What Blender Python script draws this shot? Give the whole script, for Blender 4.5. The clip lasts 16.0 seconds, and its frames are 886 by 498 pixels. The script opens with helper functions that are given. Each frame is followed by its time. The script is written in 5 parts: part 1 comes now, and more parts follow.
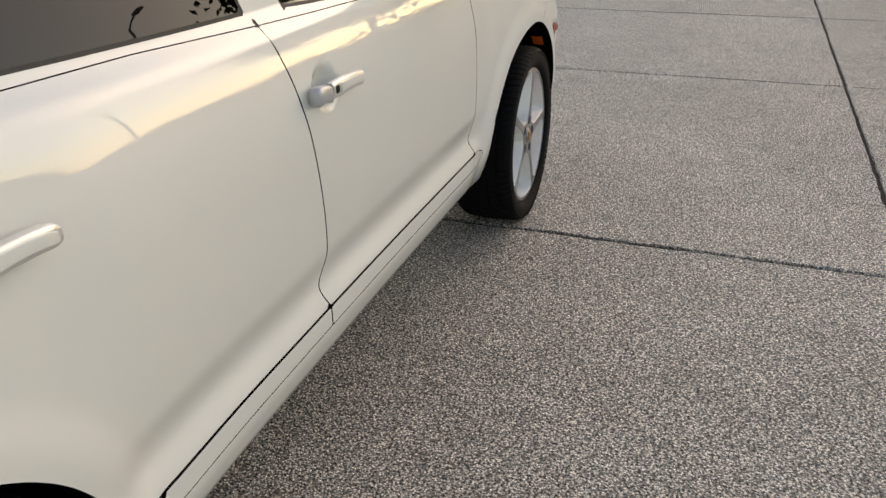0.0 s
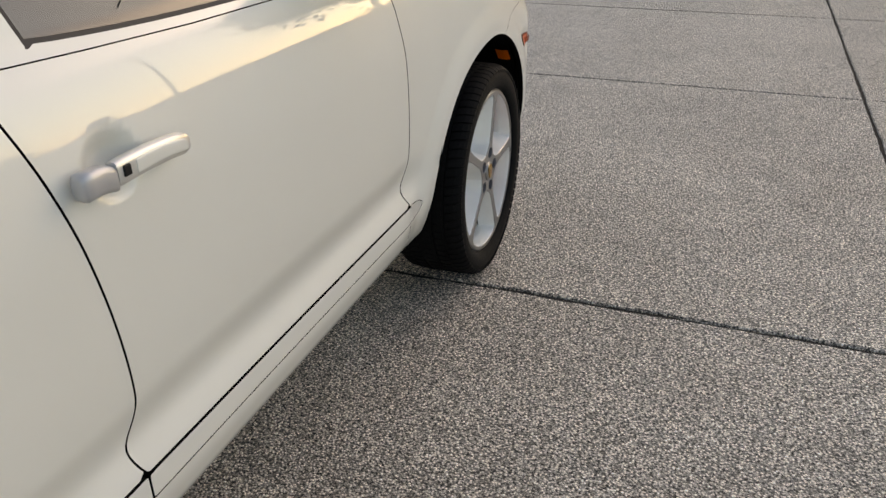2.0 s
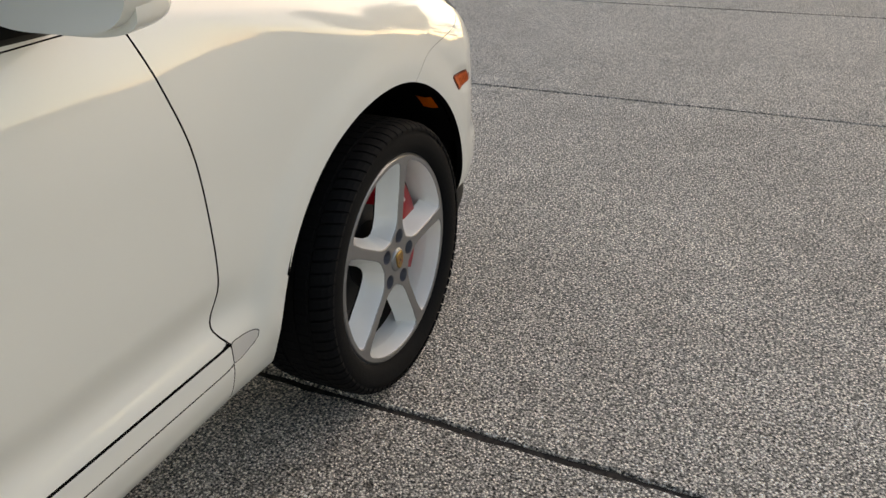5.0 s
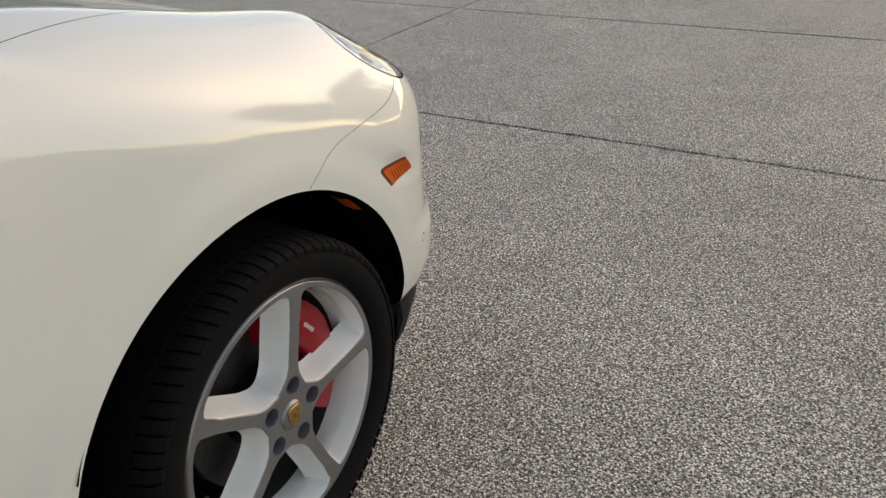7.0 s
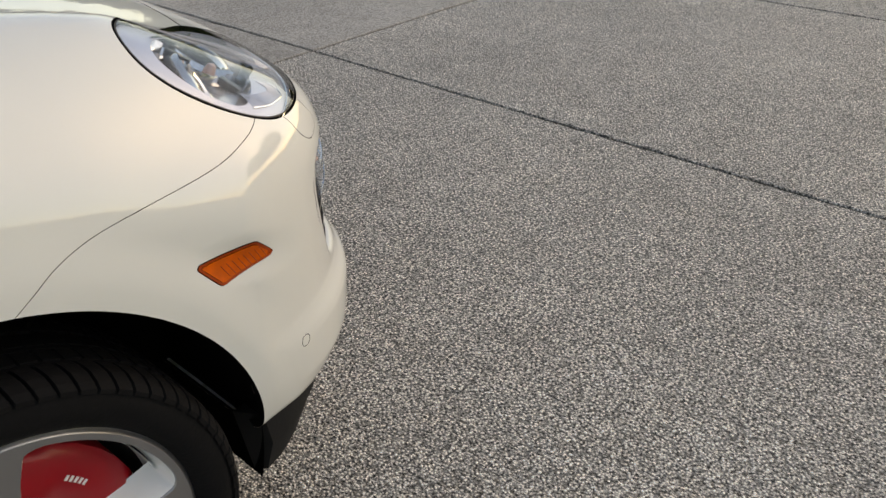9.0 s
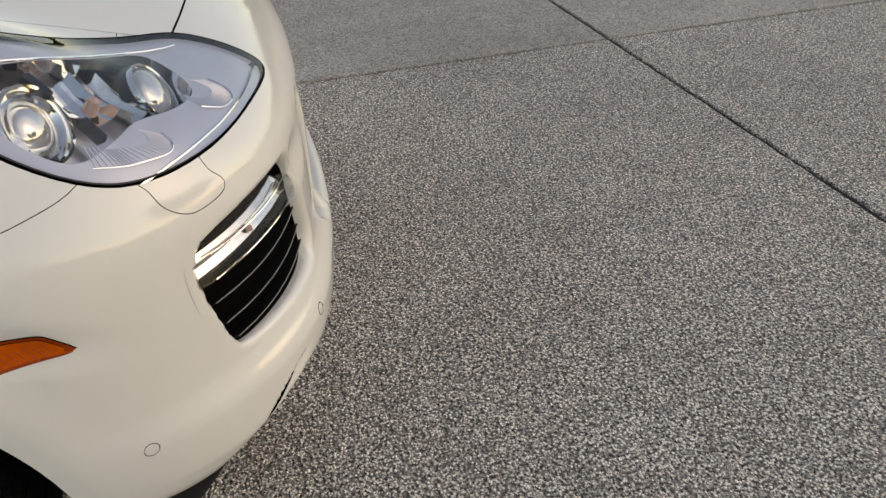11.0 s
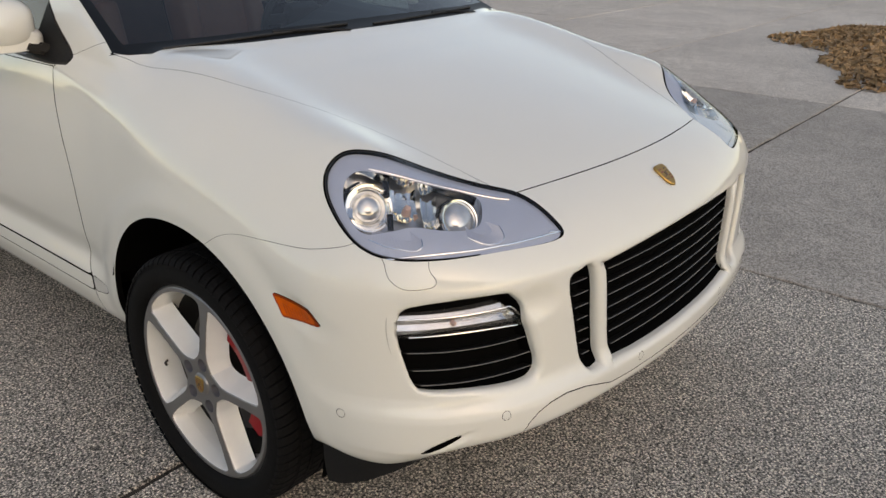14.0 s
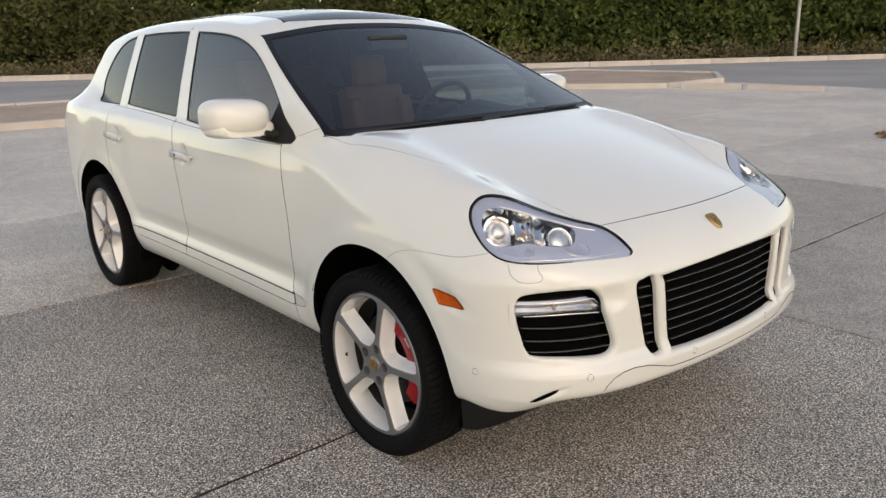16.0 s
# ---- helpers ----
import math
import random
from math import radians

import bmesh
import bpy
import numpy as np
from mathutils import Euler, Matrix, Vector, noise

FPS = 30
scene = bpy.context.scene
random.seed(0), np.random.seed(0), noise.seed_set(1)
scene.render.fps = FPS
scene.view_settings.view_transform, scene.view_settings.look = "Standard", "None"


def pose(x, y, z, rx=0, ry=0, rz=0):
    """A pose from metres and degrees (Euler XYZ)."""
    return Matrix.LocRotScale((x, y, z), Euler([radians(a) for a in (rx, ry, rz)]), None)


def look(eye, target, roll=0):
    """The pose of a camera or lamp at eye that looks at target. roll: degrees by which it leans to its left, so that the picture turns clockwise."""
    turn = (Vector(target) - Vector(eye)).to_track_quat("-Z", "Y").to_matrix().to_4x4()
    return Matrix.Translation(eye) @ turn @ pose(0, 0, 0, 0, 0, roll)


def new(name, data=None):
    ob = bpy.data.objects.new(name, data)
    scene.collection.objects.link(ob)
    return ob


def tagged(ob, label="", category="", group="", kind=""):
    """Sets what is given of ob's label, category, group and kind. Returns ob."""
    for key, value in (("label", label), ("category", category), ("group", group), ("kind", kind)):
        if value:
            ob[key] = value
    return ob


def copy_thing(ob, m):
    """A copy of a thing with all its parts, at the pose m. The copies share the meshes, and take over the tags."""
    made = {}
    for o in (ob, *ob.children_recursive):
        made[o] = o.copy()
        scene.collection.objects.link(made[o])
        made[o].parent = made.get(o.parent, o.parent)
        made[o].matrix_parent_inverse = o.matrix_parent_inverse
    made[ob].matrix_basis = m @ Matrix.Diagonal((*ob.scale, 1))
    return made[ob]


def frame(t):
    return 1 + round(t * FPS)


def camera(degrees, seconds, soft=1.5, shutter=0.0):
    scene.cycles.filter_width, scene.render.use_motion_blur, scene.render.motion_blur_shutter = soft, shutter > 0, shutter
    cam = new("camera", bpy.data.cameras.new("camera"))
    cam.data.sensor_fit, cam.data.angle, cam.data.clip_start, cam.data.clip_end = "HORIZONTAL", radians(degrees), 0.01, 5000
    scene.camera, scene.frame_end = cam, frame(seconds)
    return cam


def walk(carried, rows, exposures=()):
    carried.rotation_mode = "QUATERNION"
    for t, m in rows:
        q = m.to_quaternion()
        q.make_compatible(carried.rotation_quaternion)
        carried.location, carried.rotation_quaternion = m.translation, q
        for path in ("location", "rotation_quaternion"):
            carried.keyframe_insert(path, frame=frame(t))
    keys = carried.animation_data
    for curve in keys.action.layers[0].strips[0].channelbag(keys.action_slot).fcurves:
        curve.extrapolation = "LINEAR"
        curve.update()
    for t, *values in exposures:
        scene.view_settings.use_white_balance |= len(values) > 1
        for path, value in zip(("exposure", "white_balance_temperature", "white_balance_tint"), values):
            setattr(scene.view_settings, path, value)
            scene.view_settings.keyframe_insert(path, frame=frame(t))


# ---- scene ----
cam = camera(58.6, 16.0)
PATH = [
    (0, (1.702, -3.093, 1.395), (1.078, -1.412, 0.509), -1.1),
    (0.5, (1.695, -2.943, 1.384), (1.077, -1.264, 0.49), -0.9),
    (1, (1.708, -2.761, 1.376), (1.093, -1.084, 0.476), -0.7),
    (1.5, (1.708, -2.608, 1.359), (1.092, -0.934, 0.455), -0.6),
    (2, (1.678, -2.428, 1.35), (1.056, -0.759, 0.441), -0.7),
    (2.5, (1.666, -2.285, 1.339), (1.035, -0.624, 0.42), -0.7),
    (3, (1.692, -2.114, 1.336), (1.041, -0.467, 0.407), -0.7),
    (3.5, (1.717, -1.974, 1.341), (1.043, -0.342, 0.402), -0.7),
    (6, (1.874, -1.248, 1.356), (1.037, 0.308, 0.419), -2.6),
    (6.5, (1.849, -1.07, 1.366), (0.974, 0.467, 0.431), -2.7),
    (7, (1.848, -0.886, 1.368), (0.937, 0.627, 0.429), -2.5),
    (7.5, (1.883, -0.697, 1.374), (0.928, 0.783, 0.427), -2.4),
    (8, (1.883, -0.521, 1.358), (0.877, 0.91, 0.389), -2.0),
    (8.5, (1.836, -0.31, 1.356), (0.791, 1.069, 0.353), -1.5),
    (9, (1.82, -0.092, 1.333), (0.686, 1.183, 0.288), -0.9),
    (11.5, (1.73, 0.916, 1.33), (0.075, 1.136, 0.229), -1.3),
    (12, (1.653, 1.101, 1.331), (-0.036, 1.01, 0.264), -0.3),
    (12.5, (1.617, 1.26, 1.363), (-0.045, 0.811, 0.345), 0.3),
    (13, (1.628, 1.454, 1.413), (0.068, 0.634, 0.467), 0.2),
    (13.5, (1.717, 1.569, 1.45), (0.246, 0.527, 0.583), -0.0),
    (14, (1.902, 1.678, 1.511), (0.497, 0.486, 0.733), 0.3),
    (14.5, (2.059, 1.862, 1.546), (0.732, 0.526, 0.872), 0.0),
    (15, (2.204, 2.051, 1.58), (0.939, 0.633, 0.958), -0.7),
    (15.5, (2.38, 2.156, 1.596), (1.125, 0.711, 1.017), -1.0),
    (16, (2.545, 2.268, 1.57), (1.281, 0.815, 1.029), -1.1),
]
walk(cam, [(t, look(e, a, r)) for t, e, a, r in PATH], exposures=[(0, .95, 9900, 17), (6, .87, 10000, 15.5), (9, .89, 10300, 15.5), (12.5, .62, 10300, 18), (14, .75, 9900, 17), (16, 1.0, 9900, 18)])

# ---- light: a low, veiled evening sun behind thin cloud ----
SUN_EL, SUN_AZ = radians(28), radians(22)
world = bpy.data.worlds.new("evening_sky")
scene.world = world
world.use_nodes = True
wn, wl = world.node_tree.nodes, world.node_tree.links
sky = wn.new("ShaderNodeTexSky")
sky.sky_type, sky.sun_disc = "NISHITA", False
sky.sun_elevation, sky.sun_rotation = SUN_EL, SUN_AZ
sky.air_density, sky.dust_density, sky.ozone_density = 1.0, .65, 1.3
wl.new(sky.outputs["Color"], wn["Background"].inputs["Color"])
wn["Background"].inputs["Strength"].default_value = 0.15
sun = new("sun", bpy.data.lights.new("sun", "SUN"))
sun.data.energy, sun.data.angle, sun.data.color = 0.18, radians(70), (1.0, .93, .84)
sun.matrix_world = look((0, 0, 0), (-math.sin(SUN_AZ) * math.cos(SUN_EL), -math.cos(SUN_AZ) * math.cos(SUN_EL), -math.sin(SUN_EL)))

# ---- materials ----
def material(name, color, rough=.5, metal=0.0, coat=0.0, coat_rough=.03, grain=0.0, scale=40.0, wear=0.0, wear_scale=1.5, bump=0.0, spec=.5):
    """A principled surface with fine grain, broad wear and relief at real size."""
    m = bpy.data.materials.new(name)
    m.use_nodes = True
    n, l = m.node_tree.nodes, m.node_tree.links
    b = n["Principled BSDF"]
    b.inputs["Base Color"].default_value = (*color, 1)
    b.inputs["Roughness"].default_value = rough
    b.inputs["Metallic"].default_value = metal
    b.inputs["Coat Weight"].default_value = coat
    b.inputs["Coat Roughness"].default_value = coat_rough
    b.inputs["Specular IOR Level"].default_value = spec
    co = n.new("ShaderNodeTexCoord")
    last = None
    for amount, s in ((wear, wear_scale), (grain, scale)):
        if amount:
            t = n.new("ShaderNodeTexNoise")
            t.inputs["Scale"].default_value, t.inputs["Detail"].default_value = s, 5
            l.new(co.outputs["Object"], t.inputs["Vector"])
            r = n.new("ShaderNodeMapRange")
            r.inputs["From Min"].default_value, r.inputs["From Max"].default_value = .3, .7
            r.inputs["To Min"].default_value, r.inputs["To Max"].default_value = 1 - amount, 1 + amount
            l.new(t.outputs["Fac"], r.inputs["Value"])
            x = n.new("ShaderNodeMix")
            x.data_type, x.blend_type = "RGBA", "MULTIPLY"
            x.inputs["Factor"].default_value = 1
            x.inputs["A"].default_value = (*color, 1)
            if last:
                l.new(last, x.inputs["A"])
            l.new(r.outputs["Result"], x.inputs["B"])
            last = x.outputs["Result"]
            q = n.new("ShaderNodeMath")
            q.operation = "MULTIPLY_ADD"
            q.inputs[1].default_value, q.inputs[2].default_value = amount * .5, rough - amount * .25
            l.new(t.outputs["Fac"], q.inputs[0])
            l.new(q.outputs[0], b.inputs["Roughness"])
            if bump and s == scale:
                u = n.new("ShaderNodeBump")
                u.inputs["Strength"].default_value, u.inputs["Distance"].default_value = bump, .004
                l.new(t.outputs["Fac"], u.inputs["Height"])
                l.new(u.outputs["Normal"], b.inputs["Normal"])
    if last:
        l.new(last, b.inputs["Base Color"])
    return m


def pane(name, tint, gloss=.04, rough=.0):
    """Thin glass: a tinted clear sheet with a mirror film that follows the viewing angle."""
    m = bpy.data.materials.new(name)
    m.use_nodes = True
    n, l = m.node_tree.nodes, m.node_tree.links
    n.remove(n["Principled BSDF"])
    out = n["Material Output"]
    tr, gl, mx, lw = (n.new("ShaderNodeBsdfTransparent"), n.new("ShaderNodeBsdfGlossy"), n.new("ShaderNodeMixShader"), n.new("ShaderNodeLayerWeight"))
    tr.inputs["Color"].default_value = (*tint, 1)
    gl.inputs["Roughness"].default_value = rough
    lw.inputs["Blend"].default_value = .5
    pw, ma = n.new("ShaderNodeMath"), n.new("ShaderNodeMath")
    pw.operation, ma.operation = "POWER", "MULTIPLY_ADD"
    pw.inputs[1].default_value = 4.6
    ma.inputs[1].default_value, ma.inputs[2].default_value = .9, gloss
    l.new(lw.outputs["Facing"], pw.inputs[0])
    l.new(pw.outputs[0], ma.inputs[0])
    l.new(ma.outputs[0], mx.inputs[0])
    l.new(tr.outputs[0], mx.inputs[1])
    l.new(gl.outputs[0], mx.inputs[2])
    l.new(mx.outputs[0], out.inputs["Surface"])
    return m


PAINT = material("ivory_white_paint", (.755, .756, .708), rough=.4, coat=1.0, coat_rough=.02, wear=.012, wear_scale=3)
PAINT.node_tree.nodes["Principled BSDF"].inputs["Coat IOR"].default_value = 1.56
TRIM_SILVER = material("satin_silver_trim", (.68, .68, .66), rough=.32, metal=.35, wear=.03, wear_scale=4)
CAP_GREY = material("mid_grey_satin", (.50, .50, .51), rough=.35, metal=.45, wear=.04, wear_scale=9)
BLACK_PLASTIC = material("black_plastic", (.008, .008, .0085), rough=.6, grain=.15, scale=300, bump=.15, spec=.25)
BLACK_RUBBER = material("black_rubber_seal", (.012, .012, .012), rough=.6)
# black of the linings, also used as painted shade inside the panel gaps
BLACK_VOID = material("black_lining_and_gap_shade", (.0025, .0025, .0025), rough=.95, spec=.05)
GLOSS_BLACK = material("gloss_black", (.01, .01, .011), rough=.25, coat=.3)
SCREEN_BLACK = material("black_screen_border", (.004, .004, .0045), rough=.45, spec=.25)
TYRE = material("tyre_rubber", (.0045, .0045, .005), rough=.8, grain=.25, scale=160, wear=.2, wear_scale=9, bump=.25, spec=.15)
# one silver paint in two tones: ALLOY as if shaded, ALLOY_BRIGHT as if skylit
ALLOY = material("shaded_silver_alloy", (.27, .27, .275), rough=.36, metal=.8, coat=.5, coat_rough=.1, wear=.04, wear_scale=14)
DARK_ALLOY = material("near_black_alloy", (.022, .021, .020), rough=.75, metal=.1, wear=.2, wear_scale=12)
ALLOY_BRIGHT = material("skylit_silver_alloy", (.80, .81, .80), rough=.36, metal=.1, coat=.4, coat_rough=.1, wear=.05, wear_scale=10)
DISC = material("brake_disc_iron", (.045, .043, .041), rough=.45, metal=.7, grain=.2, scale=120, wear=.2, wear_scale=12)
RED = material("red_caliper_paint", (.33, .003, .009), rough=.36, coat=.15, spec=.3, wear=.06, wear_scale=20)
WHITE_BAR = material("white_marking", (.75, .72, .70), rough=.5)
HANDLE = material("light_satin_silver", (.70, .69, .66), rough=.28, metal=.55, coat=.3, wear=.03, wear_scale=8)
CHROME = material("chrome", (.86, .86, .86), rough=.06, metal=1.0)
LAMP_BRIGHT = material("bright_lamp_insert", (.72, .71, .70), rough=.14, metal=.9, wear=.12, wear_scale=30)
REFLECTOR = material("lamp_reflector_chrome", (.85, .85, .84), rough=.07, metal=1.0)
LAMP_LILAC = material("lilac_grey_satin", (.56, .595, .69), rough=.26, metal=.35, wear=.04, wear_scale=20)
LAMP_DARK = material("dull_chrome", (.58, .58, .60), rough=.22, metal=.7, wear=.1, wear_scale=30)
ORANGE_FAINT = material("faint_orange_bulb", (.52, .34, .29), rough=.25, coat=.5)
AMBER = material("amber_lens", (.66, .10, .001), rough=.3, coat=.12, spec=.25, wear=.12, wear_scale=60)
AMBER_DARK = material("deep_amber_edge", (.36, .040, .001), rough=.3, coat=.2, spec=.3)
GOLD = material("gold_enamel", (.40, .24, .075), rough=.3, metal=.7, wear=.1, wear_scale=90)
ENAMEL_RED = material("dark_red_enamel", (.28, .03, .02), rough=.3)
ENAMEL_BROWN = material("brown_enamel", (.12, .06, .025), rough=.3)
GLASS_CLEAR = pane("clear_lamp_glass", (.93, .94, .95))
GLASS_SCREEN = pane("green_tinted_windscreen_glass", (.37, .48, .53), gloss=.075)
GLASS_SIDE = pane("green_tinted_side_glass", (.42, .50, .47), gloss=.12)
GLASS_DARK = pane("dark_privacy_glass", (.035, .04, .042), gloss=.045)
GLASS_BULB = material("clear_moulded_glass", (.58, .59, .60), rough=.05, metal=.65, coat=1.0, wear=.15, wear_scale=45)
LEATHER = material("terracotta_leather", (.24, .10, .075), rough=.5, grain=.12, scale=220, wear=.1, wear_scale=7, bump=.2)
DASH = material("charcoal_soft_plastic", (.022, .024, .027), rough=.6, grain=.15, scale=260, bump=.2)
HEADLINER = material("dark_grey_headliner", (.06, .06, .062), rough=.9, grain=.2, scale=200)

# ---- mesh helpers ----
def mesh_object(name, verts, faces, mat, parent=None, label="", normals=None, smooth=True):
    me = bpy.data.meshes.new(name)
    me.from_pydata([tuple(v) for v in verts], [], [tuple(f) for f in faces])
    me.materials.append(mat)
    me.polygons.foreach_set("use_smooth", [smooth] * len(me.polygons))
    me.update()
    if normals is not None:
        me.normals_split_custom_set_from_vertices([tuple(v) for v in normals])
    ob = new(name, me)
    if parent:
        ob.parent = parent
    return tagged(ob, label)


def part(name, bm, mat, parent=None, label="", smooth=False, sharp=40):
    """Links a bmesh as one mesh object, under a thing or a part if one is given."""
    me = bpy.data.meshes.new(name)
    bmesh.ops.recalc_face_normals(bm, faces=bm.faces)
    for f in bm.faces:
        f.smooth = smooth
    if smooth:
        for e in bm.edges:
            e.smooth = len(e.link_faces) == 2 and e.calc_face_angle(0) < radians(sharp)
    bm.to_mesh(me)
    bm.free()
    me.materials.append(mat)
    ob = new(name, me)
    if parent:
        ob.parent = parent
    return tagged(ob, label)


def thing(name, m=None, label="", category="", group="", kind=""):
    ob = new(name)
    ob.empty_display_size = .1
    if m is not None:
        ob.matrix_world = m
    return tagged(ob, label, category, group, kind)


def box(bm, size, m=Matrix(), bevel=0.0, segments=2):
    r = bmesh.ops.create_cube(bm, size=1, matrix=m @ Matrix.Diagonal((*size, 1)))
    if bevel:
        es = list({e for v in r["verts"] for e in v.link_edges})
        bmesh.ops.bevel(bm, geom=es, offset=bevel, segments=segments, affect="EDGES", profile=.5)


def lathe(bm, profile, m=Matrix(), n=64, start=0.0, turn=2 * math.pi):
    """Turns (radius, height) pairs about the local z axis."""
    full = abs(turn - 2 * math.pi) < 1e-6
    rings = []
    for i in range(n if full else n + 1):
        a = start + turn * i / n
        rings.append([bm.verts.new(m @ Vector((r * math.cos(a), r * math.sin(a), h))) for r, h in profile])
    for i in range(n):
        p, q = rings[i], rings[(i + 1) % len(rings)]
        for j in range(len(profile) - 1):
            bm.faces.new((p[j], q[j], q[j + 1], p[j + 1]))


def loft(bm, sections, cap=True, closed=True):
    """Skins a row of sections (lists of points of equal length)."""
    rows = [[bm.verts.new(p) for p in s] for s in sections]
    k = len(rows[0])
    for a, b in zip(rows, rows[1:]):
        for j in range(k if closed else k - 1):
            bm.faces.new((a[j], a[(j + 1) % k], b[(j + 1) % k], b[j]))
    if cap and closed:
        bm.faces.new(rows[0][::-1])
        bm.faces.new(rows[-1])


def tube(bm, pts, radius, n=8, closed=False):
    pts = [Vector(p) for p in pts]
    secs = []
    for i, p in enumerate(pts):
        a = pts[(i - 1) % len(pts)] if closed or i else p
        b = pts[(i + 1) % len(pts)] if closed or i < len(pts) - 1 else p
        d = (b - a).normalized()
        u = d.cross(Vector((0, 0, 1)))
        u = u.normalized() if u.length > .05 else d.cross(Vector((0, 1, 0))).normalized()
        w = d.cross(u)
        r = radius(i / max(1, len(pts) - 1)) if callable(radius) else radius
        secs.append([p + r * (u * math.cos(2 * math.pi * k / n) + w * math.sin(2 * math.pi * k / n)) for k in range(n)])
    if closed:
        secs.append(secs[0])
    loft(bm, secs, cap=not closed)
    if closed:
        bmesh.ops.remove_doubles(bm, verts=bm.verts, dist=1e-6)


def rounded(pts, n=6):
    """A closed smooth outline (Catmull-Rom) through a few points."""
    p = np.array(pts, float)
    k = len(p)
    out = []
    for i in range(k):
        a, b, c, d = p[(i - 1) % k], p[i], p[(i + 1) % k], p[(i + 2) % k]
        for t in np.arange(n) / n:
            out.append(.5 * (2 * b + (c - a) * t + (2 * a - 5 * b + 4 * c - d) * t * t + (3 * b - a - 3 * c + d) * t ** 3))
    return np.array(out)


def outline_distance(pts, u, v, reach=.3):
    """Signed distance to a closed outline in a plane: negative inside."""
    p = np.asarray(pts, float)
    u, v = np.broadcast_arrays(np.asarray(u, float), np.asarray(v, float))
    res = np.full(u.shape, reach)
    near = (u > p[:, 0].min() - reach) & (u < p[:, 0].max() + reach) & (v > p[:, 1].min() - reach) & (v < p[:, 1].max() + reach)
    a, b = u[near], v[near]
    best, inside = np.full(a.shape, 9.0), np.zeros(a.shape, bool)
    for (x0, y0), (x1, y1) in zip(p, np.roll(p, -1, 0)):
        dx, dy = x1 - x0, y1 - y0
        t = np.clip(((a - x0) * dx + (b - y0) * dy) / (dx * dx + dy * dy + 1e-12), 0, 1)
        best = np.minimum(best, (a - x0 - t * dx) ** 2 + (b - y0 - t * dy) ** 2)
        if y0 != y1:
            inside ^= ((y0 > b) != (y1 > b)) & (a < (x1 - x0) * (b - y0) / (y1 - y0) + x0)
    res[near] = np.minimum(np.sqrt(best), reach) * np.where(inside, -1, 1)
    return res


# body shape: smooth outer form of the car as an implicit function
def curve(*pts):
    """Smooth interpolation (monotone cubic) through a few (u, v) pairs."""
    u = np.array([p[0] for p in pts], float)
    v = np.array([p[1] for p in pts], float)
    h = np.diff(u)
    s = np.diff(v) / h
    m = np.zeros_like(v)
    m[0], m[-1] = s[0], s[-1]
    for i in range(1, len(v) - 1):
        if s[i - 1] * s[i] > 0:
            w1, w2 = 2 * h[i] + h[i - 1], h[i] + 2 * h[i - 1]
            m[i] = (w1 + w2) / (w1 / s[i - 1] + w2 / s[i])

    def f(q):
        q = np.clip(q, u[0], u[-1])
        i = np.clip(np.searchsorted(u, q) - 1, 0, len(h) - 1)
        t = (q - u[i]) / h[i]
        a, b = v[i], v[i + 1]
        return ((1 + 2 * t) * (1 - t) ** 2 * a + t * (1 - t) ** 2 * h[i] * m[i]
                + t * t * (3 - 2 * t) * b + t * t * (t - 1) * h[i] * m[i + 1])
    return f


def rmax(a, b, r):
    """Intersection of two forms with a round edge of radius r."""
    return np.minimum(-r, np.maximum(a, b)) + np.hypot(np.maximum(a + r, 0), np.maximum(b + r, 0))


def rmin(a, b, r):
    return -rmax(-a, -b, r)


def step(q, a, b):
    t = np.clip((q - a) / (b - a), 0, 1)
    return t * t * (3 - 2 * t)


REAR_Y, HUB_Z, ARCH_R = -2.855, 0.362, 0.45
side_w = curve((-3.95, .87), (-3.6, .92), (-3.2, .938), (-2.855, .938), (-2.4, .925), (-2.0, .91), (-1.2, .903),
               (-.65, .905), (-.35, .920), (0, .943), (.36, .943), (.6, .94), (.95, .935))
side_p = curve((.20, -.11), (.30, -.05), (.36, -.014), (.42, 0), (.465, 0), (.535, -.020), (.615, -.003), (.75, .004),
               (.88, .006), (.98, -.002), (1.06, -.018), (1.12, -.04), (1.2, -.10))
wing_p = curve((.20, -.10), (.30, -.052), (.36, -.030), (.45, -.013), (.55, -.004), (.70, .002), (.85, .0), (.95, -.006), (1.06, -.022), (1.12, -.042), (1.2, -.10))
hood_z = curve((-4, 1.12), (-3.4, 1.17), (-2.9, 1.17), (-1.7, 1.155), (-.8, 1.17), (-.3, 1.172), (0, 1.127), (.3, 1.064), (.5, 1.014),
               (.69, .955), (.78, .92), (.85, .877), (.95, .80))
hood_k = curve((-4, .03), (-1, .03), (-.4, .03), (0, .06), (.69, .13), (.9, .10))
nose_y = curve((.15, -.16), (.27, -.06), (.36, -.020), (.395, .008), (.415, .022), (.44, .026), (.488, .029), (.503, .025), (.53, .008), (.55, .001), (.60, 0), (.68, 0), (.78, -.005), (.83, -.022), (.88, -.06),
               (.93, -.14), (1.0, -.26), (1.1, -.42))
roof_z = curve((-4, 1.30), (-3.6, 1.45), (-3.2, 1.575), (-2.8, 1.645), (-2.3, 1.678), (-1.8, 1.683), (-1.4, 1.66), (-1.13, 1.615), (-.8, 1.52), (0, 1.2))
cabin_w = curve((1.0, .885), (1.13, .845), (1.3, .788), (1.45, .732), (1.58, .68), (1.7, .62))


def flare(y, z):
    g = 0
    for yc in (0, REAR_Y):
        r = np.hypot(y - yc, z - HUB_Z)
        g = g + .010 * (1 - step(r, .475, .555)) * step(z, .30, .45)
    return g


